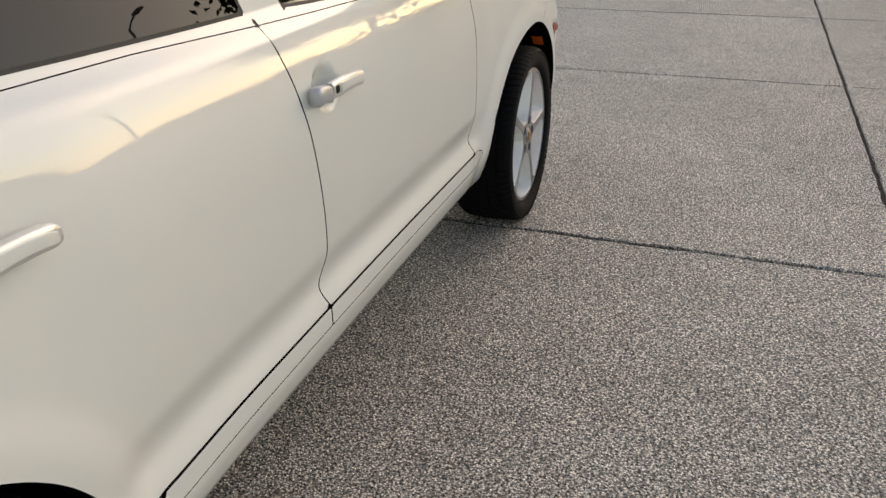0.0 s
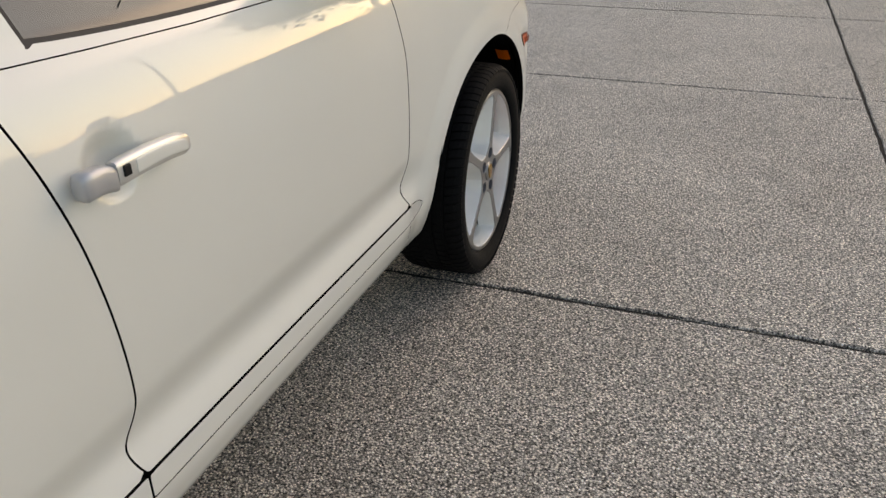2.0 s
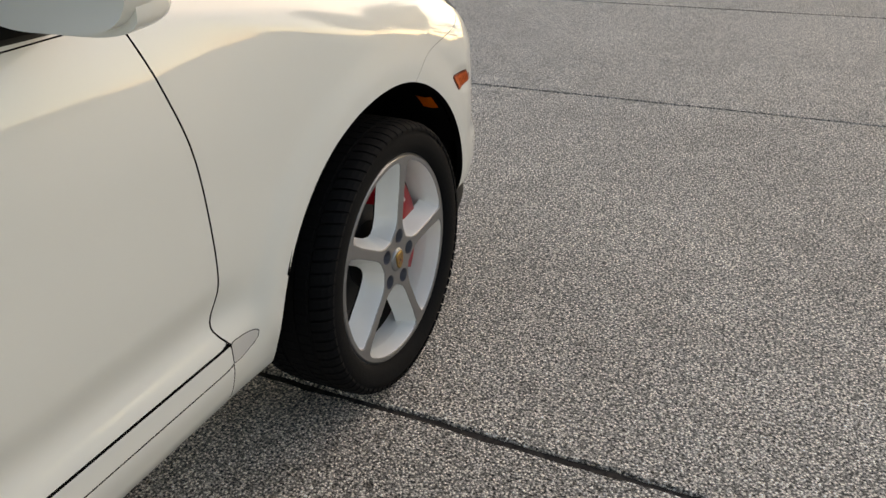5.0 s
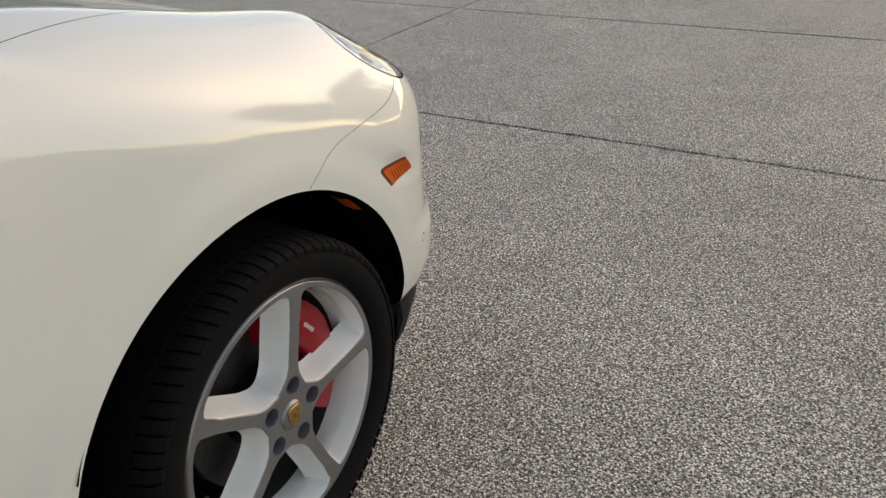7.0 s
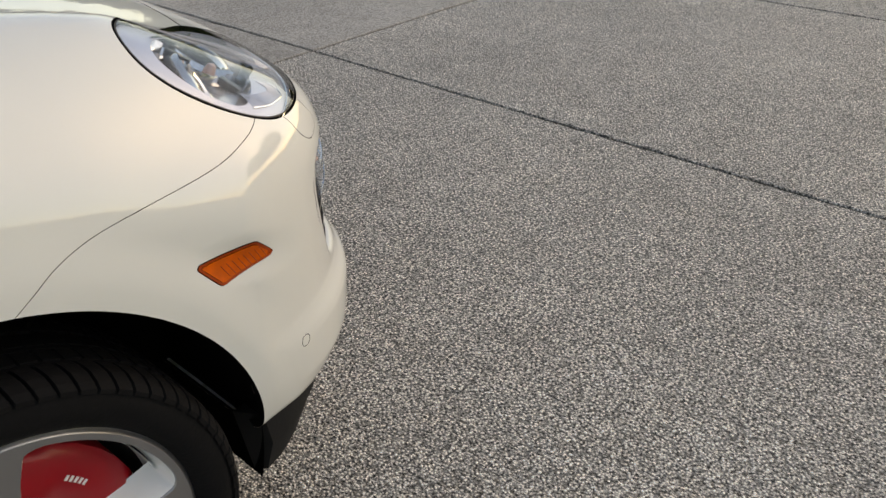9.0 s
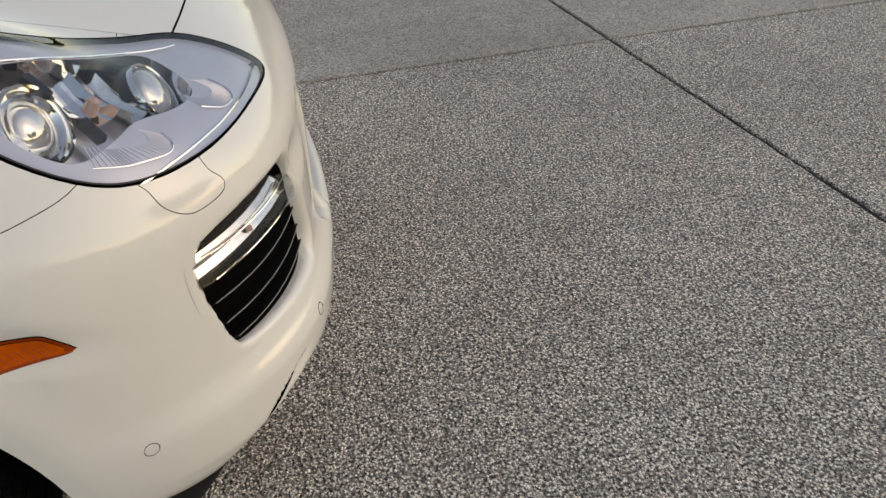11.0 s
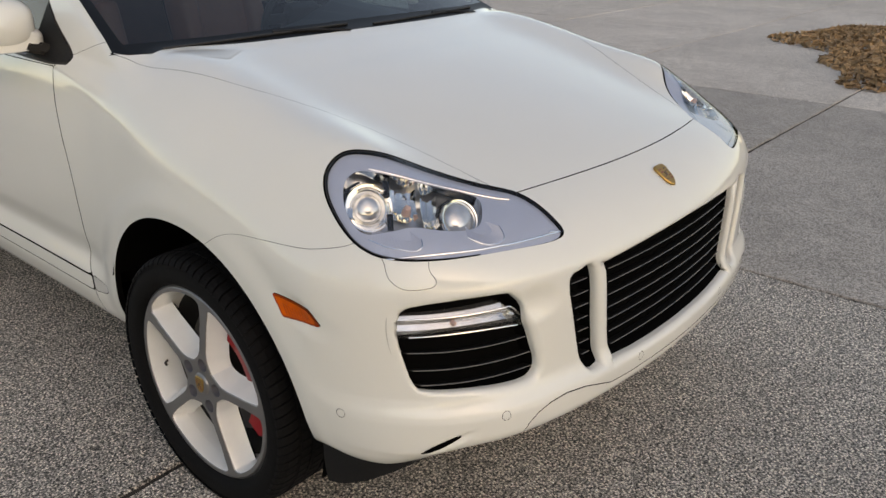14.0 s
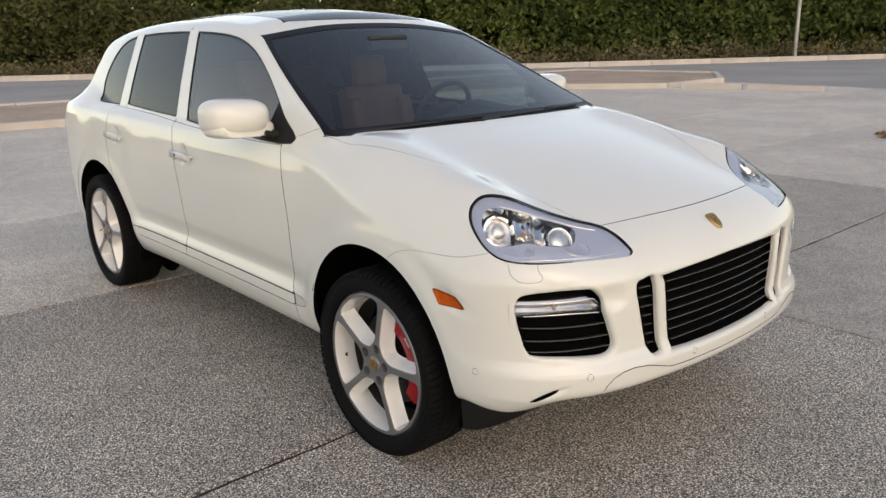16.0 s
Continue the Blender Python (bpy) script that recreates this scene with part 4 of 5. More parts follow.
        if kind == "main":
            lathe(bm, [(r * 1.12, .004), (r * 1.22, .002), (r * 1.26, -.010), (r * 1.16, -.03)], m, n=48, start=radians(100), turn=radians(200))
        else:
            lathe(bm, [(r * 1.10, .004), (r * 1.16, -.004), (r * 1.12, -.03)], m, n=40)
        part("lamp_ring", bm, GLOSS_BLACK, b, "dark ring", smooth=True)
    # stepped chrome box with the small turn bulb, and a chrome sleeve beside the low lamp
    for u0, u1, v0, v1, deep in ((.138, .078, .040, -.045, .032), (.066, .030, .036, -.055, .036)):
        bm = bmesh.new()
        rows = []
        for t in np.linspace(0, 1, 9):
            u = u0 + (u1 - u0) * t
            dip = .020 * math.sin(math.pi * t) ** .7 + (.004 if int(t * 8) % 2 else 0)
            rows.append([in_lamp(u, v0 + (v1 - v0) * k, deep - .012 + dip + .010 * math.sin(math.pi * k))[0] for k in (0, .15, .35, .5, .65, .85, 1)])
        loft(bm, rows, cap=False, closed=False)
        bx = part("reflector_box", bm, REFLECTOR, hl, "faceted chrome reflector")
        bx.data.polygons.foreach_set("use_smooth", [False] * len(bx.data.polygons))
    p, n = in_lamp(.100, -.020, .030)
    bm = bmesh.new()
    lathe(bm, [(0, .014), (.007, .011), (.010, 0), (.010, -.01)], Matrix.Translation(p) @ n.to_track_quat("Z", "Y").to_matrix().to_4x4(), n=16)
    part("bulb", bm, ORANGE_FAINT, hl, "small pinkish turn bulb", smooth=True)
    # fluted fans on the surround, and the bright line along the lower edge
    for arc, hub in (([(.190, -.105), (.160, -.122), (.137, -.130), (.095, -.138), (.078, -.128), (.078, -.108)], (.165, -.03)),
                     ([(-.023, -.097), (-.040, -.106), (-.060, -.112), (-.085, -.108), (-.102, -.096), (-.104, -.078), (-.095, -.055)], (-.015, -.025))):
        fine = rounded(arc + arc[::-1], 5)[:5 * (len(arc) - 1) + 1]
        bm = bmesh.new()
        tube(bm, [in_lamp(u, v, .0075)[0] for u, v in fine], .0013, n=5)
        fan = part("fan_edge", bm, CHROME, hl, "bright edge of a fluted fan", smooth=True)
        bm = bmesh.new()
        for u, v in fine[1:-1]:
            a, b = np.array(hub), np.array((u, v))
            d = np.linalg.norm(b - a)
            k0 = max(.45, 1 - .032 / d)
            tube(bm, [in_lamp(*(a + (b - a) * k), .0085)[0] for k in (k0, .5 + k0 / 2, .98)], .0009, n=5)
        tagged(part("flutes", bm, LAMP_LILAC, fan, "fine flutes", smooth=True), kind="stuff")
    bm = bmesh.new()
    tube(bm, [in_lamp(u, v, .007)[0] for u, v in rounded([(.20, -.148), (.152, -.153), (.10, -.151), (.047, -.145), (-.03, -.131), (-.107, -.109), (-.160, -.090), (-.200, -.073), (-.214, -.060)], 4)[:33]], .0022, n=6)
    part("lower_trim", bm, CHROME, hl, "thin bright line along the lower edge", smooth=True)
    bm = bmesh.new()
    tube(bm, [in_lamp(u, v, .007)[0] for u, v in ((.185, .071), (.155, .065), (.115, .058), (.076, .053), (.035, .050), (-.005, .047), (-.040, .041), (-.075, .034), (-.105, .030), (-.132, .029))], .0020, n=6)
    part("upper_trim", bm, CHROME, hl, "thin bright line over the lamps", smooth=True)
    # dark slots and bright blades beside the main lamp
    for k, (u, v0, v1) in enumerate(((.236, .022, -.004), (.232, -.022, -.046), (.146, .050, .010), (.142, -.040, -.075))):
        bm = bmesh.new()
        box_pts = [[in_lamp(u + du, v, dp)[0] for du, dp in ((-.007, .018), (.007, .018), (.007, .030), (-.007, .030))] for v in (v0, (v0 + v1) / 2, v1)]
        loft(bm, box_pts)
        part("lamp_blade", bm, GLOSS_BLACK if k != 1 else CHROME, hl, "gloss black blade beside the lamp" if k != 1 else "chrome blade beside the lamp")

    # black chin spoiler below the corner of the bumper
    secs = []
    for t in np.linspace(0, 1, 15):
        x = .905 - .165 * t ** 1.5
        y = .462 + (nose_at(.775, .44) - .04 - .462) * t ** .8
        x = min(x, side_at(y, .44) - .012)
        low = .238 + .165 * t ** 1.2
        top = .374 + .058 * float(step(y, .60, .78))
        secs.append([Vector((sx * x, y, top)), Vector((sx * (x + .004), y + .006, (top + low) / 2)), Vector((sx * (x - .012), y - .004, low)), Vector((sx * (x - .030), y - .020, low)), Vector((sx * (x - .05), y - .03, top))])
    bm = bmesh.new()
    loft(bm, secs)
    part("chin_spoiler", bm, BLACK_PLASTIC, car, "black plastic chin spoiler", smooth=True, sharp=50)

    # door handles: a fixed cap with a lock, and a flat pull bar
    for yc, zc, lock in ((-1.617, .968, True), (-2.530, .992, False)):
        def bar_of(y0, y1, r0, r1, off, thick, e0, e1):
            secs = []
            for t, k in ((0, e0), (.03, (1 + e0) / 2), (.10, 1), (.3, 1), (.5, 1), (.7, 1), (.90, 1), (.97, (1 + e1) / 2), (1, e1)):
                y = y0 + (y1 - y0) * t
                r = (r0 + (r1 - r0) * t) * k
                xs = side_at(y, zc) + off
                secs.append([Vector((sx * (xs + thick * k * abs(math.cos(a)) ** .6 * (1 if math.cos(a) > 0 else -1)), y, zc + .004 * t - .010 * t ** 3 + r * abs(math.sin(a)) ** .55 * (1 if math.sin(a) > 0 else -1))) for a in np.linspace(0, 2 * math.pi, 20, endpoint=False)])
            b = bmesh.new()
            loft(b, secs)
            return b
        h = part("door_handle", bar_of(yc - .048, yc + .110, .0185, .0165, .024, .011, .94, .66), HANDLE, car, "satin silver pull handle", smooth=True, sharp=50)
        part("handle_cap", bar_of(yc - .108, yc - .0485, .0195, .0190, .020, .0145, .62, .94), CAP_GREY, h, "satin silver end cap", smooth=True, sharp=50)
        part("handle_inlay", bar_of(yc - .012, yc + .100, .0115, .0100, .0335, .0028, .90, .75), PAINT, h, "white inlay of the pull", smooth=True, sharp=50)
        for yy in (yc - .03, yc + .095):
            bm = bmesh.new()
            box(bm, (.026, .020, .014), Matrix.Translation((sx * (side_at(yy, zc) + .008), yy, zc - .003)), bevel=.005)
            part("handle_foot", bm, TRIM_SILVER, h, "satin handle mount")
        if lock:
            bm = bmesh.new()
            box(bm, (.005, .014, .016), Matrix.Translation((sx * (side_at(yc - .035, zc) + .0350), yc - .032, zc + .002)), bevel=.002)
            part("lock_button", bm, BLACK_PLASTIC, h, "small black lock button")

    # door mirror
    c = Vector((sx * .985, -.825, 1.217))
    secs = []
    for t in np.linspace(0, 1, 11):
        dy = -.065 + .14 * t
        k = (1 - t ** 3.2) ** .42 if t < 1 else .02
        k = max(k, .05)
        ring = []
        for a in np.linspace(0, 2 * math.pi, 40, endpoint=False):
            ca, sa = math.cos(a), math.sin(a)
            ex = abs(ca) ** .62 * (1 if ca > 0 else -1) * .145 * k
            ez = abs(sa) ** .62 * (1 if sa > 0 else -1) * .080 * k
            ring.append(c + Vector((sx * (ex - .02 * (1 - k)), dy - .05 * ex, ez + .10 * ex * .35)))
        secs.append(ring)
    bm = bmesh.new()
    loft(bm, secs)
    mir = part("door_mirror", bm, PAINT, car, "white door mirror housing", smooth=True, sharp=60)
    bm = bmesh.new()
    loft(bm, [[c + (p - c) * .86 + Vector((0, -.006, 0)) for p in secs[0]], [c + (p - c) * .86 + Vector((0, .002, 0)) for p in secs[0]]])
    part("mirror_glass", bm, CHROME, mir, "mirror glass")
    bm = bmesh.new()
    low = []
    for ring in secs[1:9]:
        low.append([Vector((c.x + (p.x - c.x) * 1.02 - sx * .012, p.y + .006, c.z - .046 + (p.z - c.z) * .50)) for p in ring])
    loft(bm, low)
    part("lower_shell", bm, PAINT, mir, "lower lip of the mirror housing", smooth=True, sharp=60)
    bm = bmesh.new()
    loft(bm, [[Vector((sx * x, y + dy, z + dz)) for dy, dz in ((-.045, -.018), (.045, -.014), (.04, .022), (-.04, .022))] for x, y, z in ((.83, -.78, 1.130), (.86, -.80, 1.142), (.91, -.815, 1.152), (.96, -.82, 1.158))])
    bmesh.ops.bevel(bm, geom=list(bm.edges), offset=.008, segments=2, affect="EDGES")
    part("mirror_foot", bm, BLACK_PLASTIC, mir, "black plastic mirror foot", smooth=True)

p = Vector((0, nose_at(0, .882), .882))
crest_badge(car, Matrix.Translation(p + normal_at(p) * .001) @ normal_at(p).to_track_quat("Z", "Y").to_matrix().to_4x4(), .062, "bonnet_crest")

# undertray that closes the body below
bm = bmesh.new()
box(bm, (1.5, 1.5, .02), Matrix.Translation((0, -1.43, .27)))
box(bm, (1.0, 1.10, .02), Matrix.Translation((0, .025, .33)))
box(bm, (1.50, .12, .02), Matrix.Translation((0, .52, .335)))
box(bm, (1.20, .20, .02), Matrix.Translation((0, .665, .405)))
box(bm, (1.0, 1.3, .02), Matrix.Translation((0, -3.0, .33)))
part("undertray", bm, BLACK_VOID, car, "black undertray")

# wipers at the foot of the windscreen
for x0, x1 in ((.10, .72), (-.62, .0)):
    def foot(x, up):
        z = 1.168 + up - .02 * x * x
        y = np.arange(-1.3, .2, .002)
        yy = float(y[np.nonzero(cabin(x + 0 * y, y, z + 0 * y) < 0)[0].max()])
        return Vector((x, yy + .007, z + .003))
    bm = bmesh.new()
    tube(bm, [foot(x, .010 + .008 * (x1 - x) / (x1 - x0)) for x in np.linspace(x0, x1, 9)], .0045, n=6)
    wp = part("wiper", bm, BLACK_RUBBER, car, "black wiper blade")
    bm = bmesh.new()
    tube(bm, [foot(x0 + (x1 - x0) * .45, .018), foot(x0 + (x1 - x0) * .25, .014), foot(x0 + .02, .002)], .006, n=6)
    part("wiper_arm", bm, BLACK_PLASTIC, wp, "black wiper arm")

# ---- cabin ----
def cushion(bm, size, m, puff=.25):
    r = bmesh.ops.create_cube(bm, size=1, matrix=m @ Matrix.Diagonal((*size, 1)))
    es = list({e for v in r["verts"] for e in v.link_edges})
    bmesh.ops.bevel(bm, geom=es, offset=min(size) * puff, segments=3, affect="EDGES", profile=.6)


for x in (.37, -.37):
    bm = bmesh.new()
    cushion(bm, (.50, .52, .16), Matrix.Translation((x, -1.32, .65)) @ Matrix.Rotation(radians(8), 4, "X"))
    seat = part("seat_cushion", bm, LEATHER, car, "terracotta leather front seat", smooth=True, sharp=60)
    bm = bmesh.new()
    cushion(bm, (.42, .13, .62), Matrix.Translation((x, -1.67, .93)) @ Matrix.Rotation(radians(14), 4, "X"))
    for s in (-1, 1):
        cushion(bm, (.09, .17, .50), Matrix.Translation((x + s * .18, -1.63, .92)) @ Matrix.Rotation(radians(14), 4, "X"), .4)
    part("backrest", bm, LEATHER, seat, smooth=True, sharp=60)
    bm = bmesh.new()
    cushion(bm, (.23, .10, .19), Matrix.Translation((x, -1.755, 1.32)) @ Matrix.Rotation(radians(10), 4, "X"), .4)
    part("headrest", bm, LEATHER, seat, smooth=True, sharp=60)
bm = bmesh.new()
cushion(bm, (1.30, .55, .18), Matrix.Translation((0, -2.35, .72)))
cushion(bm, (1.30, .16, .62), Matrix.Translation((0, -2.66, 1.02)) @ Matrix.Rotation(radians(16), 4, "X"))
part("rear_bench", bm, LEATHER, car, "terracotta leather rear bench", smooth=True, sharp=60)
bm = bmesh.new()
secs = []
for x in np.linspace(-.78, .78, 21):
    hump = .10 * math.exp(-((x + .37) / .20) ** 2)
    f = -.33 - .22 * x * x
    secs.append([Vector((x, f, 1.135)), Vector((x, -.55, 1.128 + hump * .4)), Vector((x, -.80, 1.105 + hump)), Vector((x, -.90, 1.06 + hump * .6)), Vector((x, -.92, .80)), Vector((x, -.5, .70)), Vector((x, f, .95))])
loft(bm, secs)
part("dashboard", bm, DASH, car, "charcoal soft-touch dashboard", smooth=True, sharp=50)
bm = bmesh.new()
m = Matrix.Translation((-.37, -1.06, 1.11)) @ Matrix.Rotation(radians(66), 4, "X")
tube(bm, [m @ Vector((.185 * math.cos(a), .185 * math.sin(a), 0)) for a in np.linspace(0, 2 * math.pi, 40, endpoint=False)], .016, n=8, closed=True)
sw = part("steering_wheel", bm, DASH, car, "dark leather steering wheel", smooth=True)
bm = bmesh.new()
cushion(bm, (.16, .12, .05), m)
for a in (0, 180, 270):
    cushion(bm, (.17, .04, .02), m @ Matrix.Rotation(radians(a), 4, "Z") @ Matrix.Translation((.10, 0, 0)), .3)
part("wheel_hub", bm, DASH, sw, smooth=True)
bm = bmesh.new()
cushion(bm, (.24, .03, .07), Matrix.Translation((0, -1.06, 1.50)), .3)
part("rear_view_mirror", bm, DASH, car, "dark rear-view mirror", smooth=True)
bm = bmesh.new()
box(bm, (1.55, 2.6, .02), Matrix.Translation((0, -2.05, .45)))
part("cabin_floor", bm, DASH, car, "dark cabin floor")

# ---- ground ----
def concrete(name, tone, pebble=1.0, gloss=.6):
    """Weathered exposed-aggregate concrete: small stones in grey paste, broad stains."""
    m = bpy.data.materials.new(name)
    m.use_nodes = True
    n, l = m.node_tree.nodes, m.node_tree.links
    b = n["Principled BSDF"]
    b.inputs["Roughness"].default_value = .62
    b.inputs["Specular IOR Level"].default_value = gloss
    geo = n.new("ShaderNodeNewGeometry")
    info = n.new("ShaderNodeObjectInfo")

    def noise_tex(scale, detail=4):
        t = n.new("ShaderNodeTexNoise")
        t.inputs["Scale"].default_value, t.inputs["Detail"].default_value = scale, detail
        l.new(geo.outputs["Position"], t.inputs["Vector"])
        return t.outputs["Fac"]

    def ramp(fac, *stops):
        r = n.new("ShaderNodeValToRGB")
        while len(r.color_ramp.elements) < len(stops):
            r.color_ramp.elements.new(.5)
        for e, (p, c) in zip(r.color_ramp.elements, stops):
            e.position, e.color = p, (*c, 1)
        l.new(fac, r.inputs["Fac"])
        return r.outputs["Color"]

    def mult(a, c, f=1.0, mode="MULTIPLY"):
        x = n.new("ShaderNodeMix")
        x.data_type, x.blend_type = "RGBA", mode
        x.inputs["Factor"].default_value = f
        l.new(a, x.inputs["A"])
        l.new(c, x.inputs["B"])
        return x.outputs["Result"]
    vor = n.new("ShaderNodeTexVoronoi")
    vor.inputs["Scale"].default_value = 160
    vor.inputs["Randomness"].default_value = 1
    l.new(geo.outputs["Position"], vor.inputs["Vector"])
    t = tone
    stones = ramp(vor.outputs["Color"], (.1, (t * .33, t * .30, t * .265)), (.35, (t * .79, t * .725, t * .655)), (.65, (t * 1.18, t * 1.085, t * .98)), (.9, (t * 1.5, t * 1.385, t * 1.25)))
    edge = ramp(vor.outputs["Distance"], (0, (1.12,) * 3), (.35, (1.0,) * 3), (.70, (.30,) * 3))
    col = mult(stones, edge, pebble)
    col = mult(col, ramp(noise_tex(128, 3), (.40, (.06, .054, .048)), (.47, (.88,) * 3), (.60, (1.4,) * 3)), .95 * pebble)
    col = mult(col, ramp(noise_tex(.7, 6), (.3, (.84, .83, .82)), (.7, (1.10, 1.09, 1.07))))
    col = mult(col, ramp(noise_tex(5, 6), (.3, (.90, .89, .88)), (.7, (1.08, 1.08, 1.08))))
    rnd = n.new("ShaderNodeMapRange")
    rnd.inputs["To Min"].default_value, rnd.inputs["To Max"].default_value = .93, 1.06
    l.new(info.outputs["Random"], rnd.inputs["Value"])
    col = mult(col, rnd.outputs["Result"])
    l.new(col, b.inputs["Base Color"])
    bp = n.new("ShaderNodeBump")
    bp.inputs["Strength"].default_value, bp.inputs["Distance"].default_value = 1.0 * pebble, .007
    bp.invert = True
    l.new(vor.outputs["Distance"], bp.inputs["Height"])
    l.new(bp.outputs["Normal"], b.inputs["Normal"])
    return m


CONCRETE = concrete("exposed_aggregate_concrete", .76, 1.0, .5)
JOINT = material("dark_joint_filler", (.06, .05, .043), rough=.95, grain=.4, scale=60, spec=.08)
ASPHALT = material("worn_grey_road", (.31, .30, .285), rough=.9, grain=.2, scale=70, wear=.15, wear_scale=.3)
KERB = material("pale_concrete_kerb", (.52, .47, .42), rough=.85, grain=.12, scale=50, wear=.15, wear_scale=1.2, bump=.4)
BED = material("pale_brown_gravel", (.40, .30, .235), rough=.95, grain=.3, scale=30, wear=.2, wear_scale=.7, bump=.8)

bm = bmesh.new()
bmesh.ops.create_grid(bm, x_segments=40, y_segments=40, size=400)
tagged(part("ground", bm, ASPHALT), "weathered grey tarmac reaching the horizon", "ground", kind="structure")
bpy.data.objects["ground"].location.z = -.03

# slabs: real pieces with recessed joints
XJ = [-17.6, -13.6, -9.6, -5.56, -1.56, 2.43, 6.43, 10.4, 14.4]
YJ = [-12.85, -10.3, -7.77, -5.24, -2.70, -.16, 2.65, 5.20, 7.8, 10.4, 13.0]
pavement = thing("pavement", label="car park of grey concrete slabs with dark joints", category="pavement", kind="structure")
CONCRETE_WORN = concrete("worn_aggregate_concrete", .78, .6, .35)
CONCRETE_SMOOTH = concrete("smooth_weathered_concrete", .43, .2, .2)
CONCRETE_PALE = concrete("pale_weathered_concrete", .66, .2, .15)


def slab_block(bm, w, d, rng):
    """A slab whose edges are worn and chipped."""
    rim = []
    for (x0, y0), (x1, y1) in (((-1, -1), (1, -1)), ((1, -1), (1, 1)), ((1, 1), (-1, 1)), ((-1, 1), (-1, -1))):
        n = int((w if y0 == y1 else d) / .035)
        chip = 0.0
        for i in range(n):
            t = i / n
            chip = .6 * chip + rng.choice((0, 0, 0, .001, .002, .002, .005))
            x, y = (x0 + (x1 - x0) * t) * w / 2, (y0 + (y1 - y0) * t) * d / 2
            if i == 0:
                rim.append((x, y))
            elif y0 == y1:
                rim.append((x, y - y0 * chip))
            else:
                rim.append((x - x0 * chip, y))
    shrink = lambda p, k: (p[0] - math.copysign(k, p[0]), p[1] - math.copysign(k, p[1]))
    rows = [[bm.verts.new((*p, -.10)) for p in rim], [bm.verts.new((*p, -.005)) for p in rim], [bm.verts.new((*shrink(p, .004), 0)) for p in rim]]
    for a, b in zip(rows, rows[1:]):
        for j in range(len(rim)):
            bm.faces.new((a[j], a[(j + 1) % len(rim)], b[(j + 1) % len(rim)], b[j]))
    bm.faces.new(rows[-1])


slab_mesh = {}
rng = random.Random(7)
for i in range(len(XJ) - 1):
    for j in range(len(YJ) - 1):
        w, d, gap = XJ[i + 1] - XJ[i], YJ[j + 1] - YJ[j], .014
        surface = CONCRETE_PALE if XJ[i + 1] < -5.5 or YJ[j + 1] < -5 else CONCRETE_SMOOTH if XJ[i + 1] < -1.5 else CONCRETE_WORN if YJ[j + 1] < -2.6 else CONCRETE
        key = (round(w, 2), round(d, 2), surface.name)
        if key not in slab_mesh:
            bm = bmesh.new()
            slab_block(bm, w - gap, d - gap, rng)
            me = bpy.data.meshes.new("concrete_slab")
            bm.to_mesh(me)
            bm.free()
            me.materials.append(surface)
            slab_mesh[key] = me
        s = new("concrete_slab", slab_mesh[key])
        s.location = ((XJ[i] + XJ[i + 1]) / 2, (YJ[j] + YJ[j + 1]) / 2, rng.uniform(-.0012, .0012))
        s.parent = pavement
bm = bmesh.new()
box(bm, (XJ[-1] - XJ[0], YJ[-1] - YJ[0], .02), Matrix.Translation(((XJ[-1] + XJ[0]) / 2, (YJ[-1] + YJ[0]) / 2, -.020)))
part("joint_filler", bm, JOINT, pavement, "dark filler in the joints")


def kerb(name, line, w=.16, h=.13, closed=False):
    """A kerb of cast lengths along a line."""
    k = thing(name, label="pale weathered concrete kerb", category="kerb", kind="structure")
    pts = [Vector((*p, 0)) for p in line]
    for a, b in zip(pts, pts[1:] + (pts[:1] if closed else [])):
        L = (b - a).length
        n = max(1, round(L / 2.4))
        for i in range(n):
            c = a + (b - a) * ((i + .5) / n)
            bm = bmesh.new()
            box(bm, (L / n - .012, w, h + .05), bevel=.02)
            q = part("kerb_stone", bm, KERB, k)
            q.location = (c.x, c.y, h / 2 - .025)
            q.rotation_euler = (0, 0, math.atan2(b.y - a.y, b.x - a.x))
    return k


MEDIAN = [(16, -14.2), (0, -13.0), (-6, -12.3), (-13.2, -11.1), (-14.9, -9.15), (-17.4, -9.1), (-19.8, -10.7), (-18.9, -15.3), (-10, -16.3), (-2, -17.3), (16, -22)]
kerb("median_kerb", MEDIAN, closed=True)
bm = bmesh.new()
f = bm.faces.new([bm.verts.new((x, y, .085)) for x, y in MEDIAN])
tagged(part("median_bed", bm, BED), "flat bed of pale brown gravel inside the kerb", "mulch bed", kind="structure")
kerb("road_kerb", [(60, -74.2), (-4.7, -30.2), (-20.5, -19.2), (-33.5, -11.1), (-110, 40)], w=.3, h=.16)
for a, b in (((-16.05, -5.75), (-15.62, -7.40)), ((-15.58, -7.50), (-15.1, -8.85))):
    a, b = Vector((*a, 0)), Vector((*b, 0))
    bm = bmesh.new()
    L = (b - a).length
    loft(bm, [[Vector((x, y, z)) for y, z in ((-.09, 0), (-.075, .11), (-.05, .125), (.05, .125), (.075, .11), (.09, 0))] for x in (-L / 2, L / 2)])
    w = tagged(part("wheel_stop", bm, KERB), "pale concrete wheel stop lying on the car park", "wheel stop", "wheel stops")
    w.location = (a + b) / 2
    w.rotation_euler = (0, 0, math.atan2(b.y - a.y, b.x - a.x))

# leaf litter bed at the edge of the slabs
LEAF_DRY = material("dry_brown_leaves", (.34, .22, .12), rough=.9, grain=.3, scale=9, wear=.3, wear_scale=1.2)


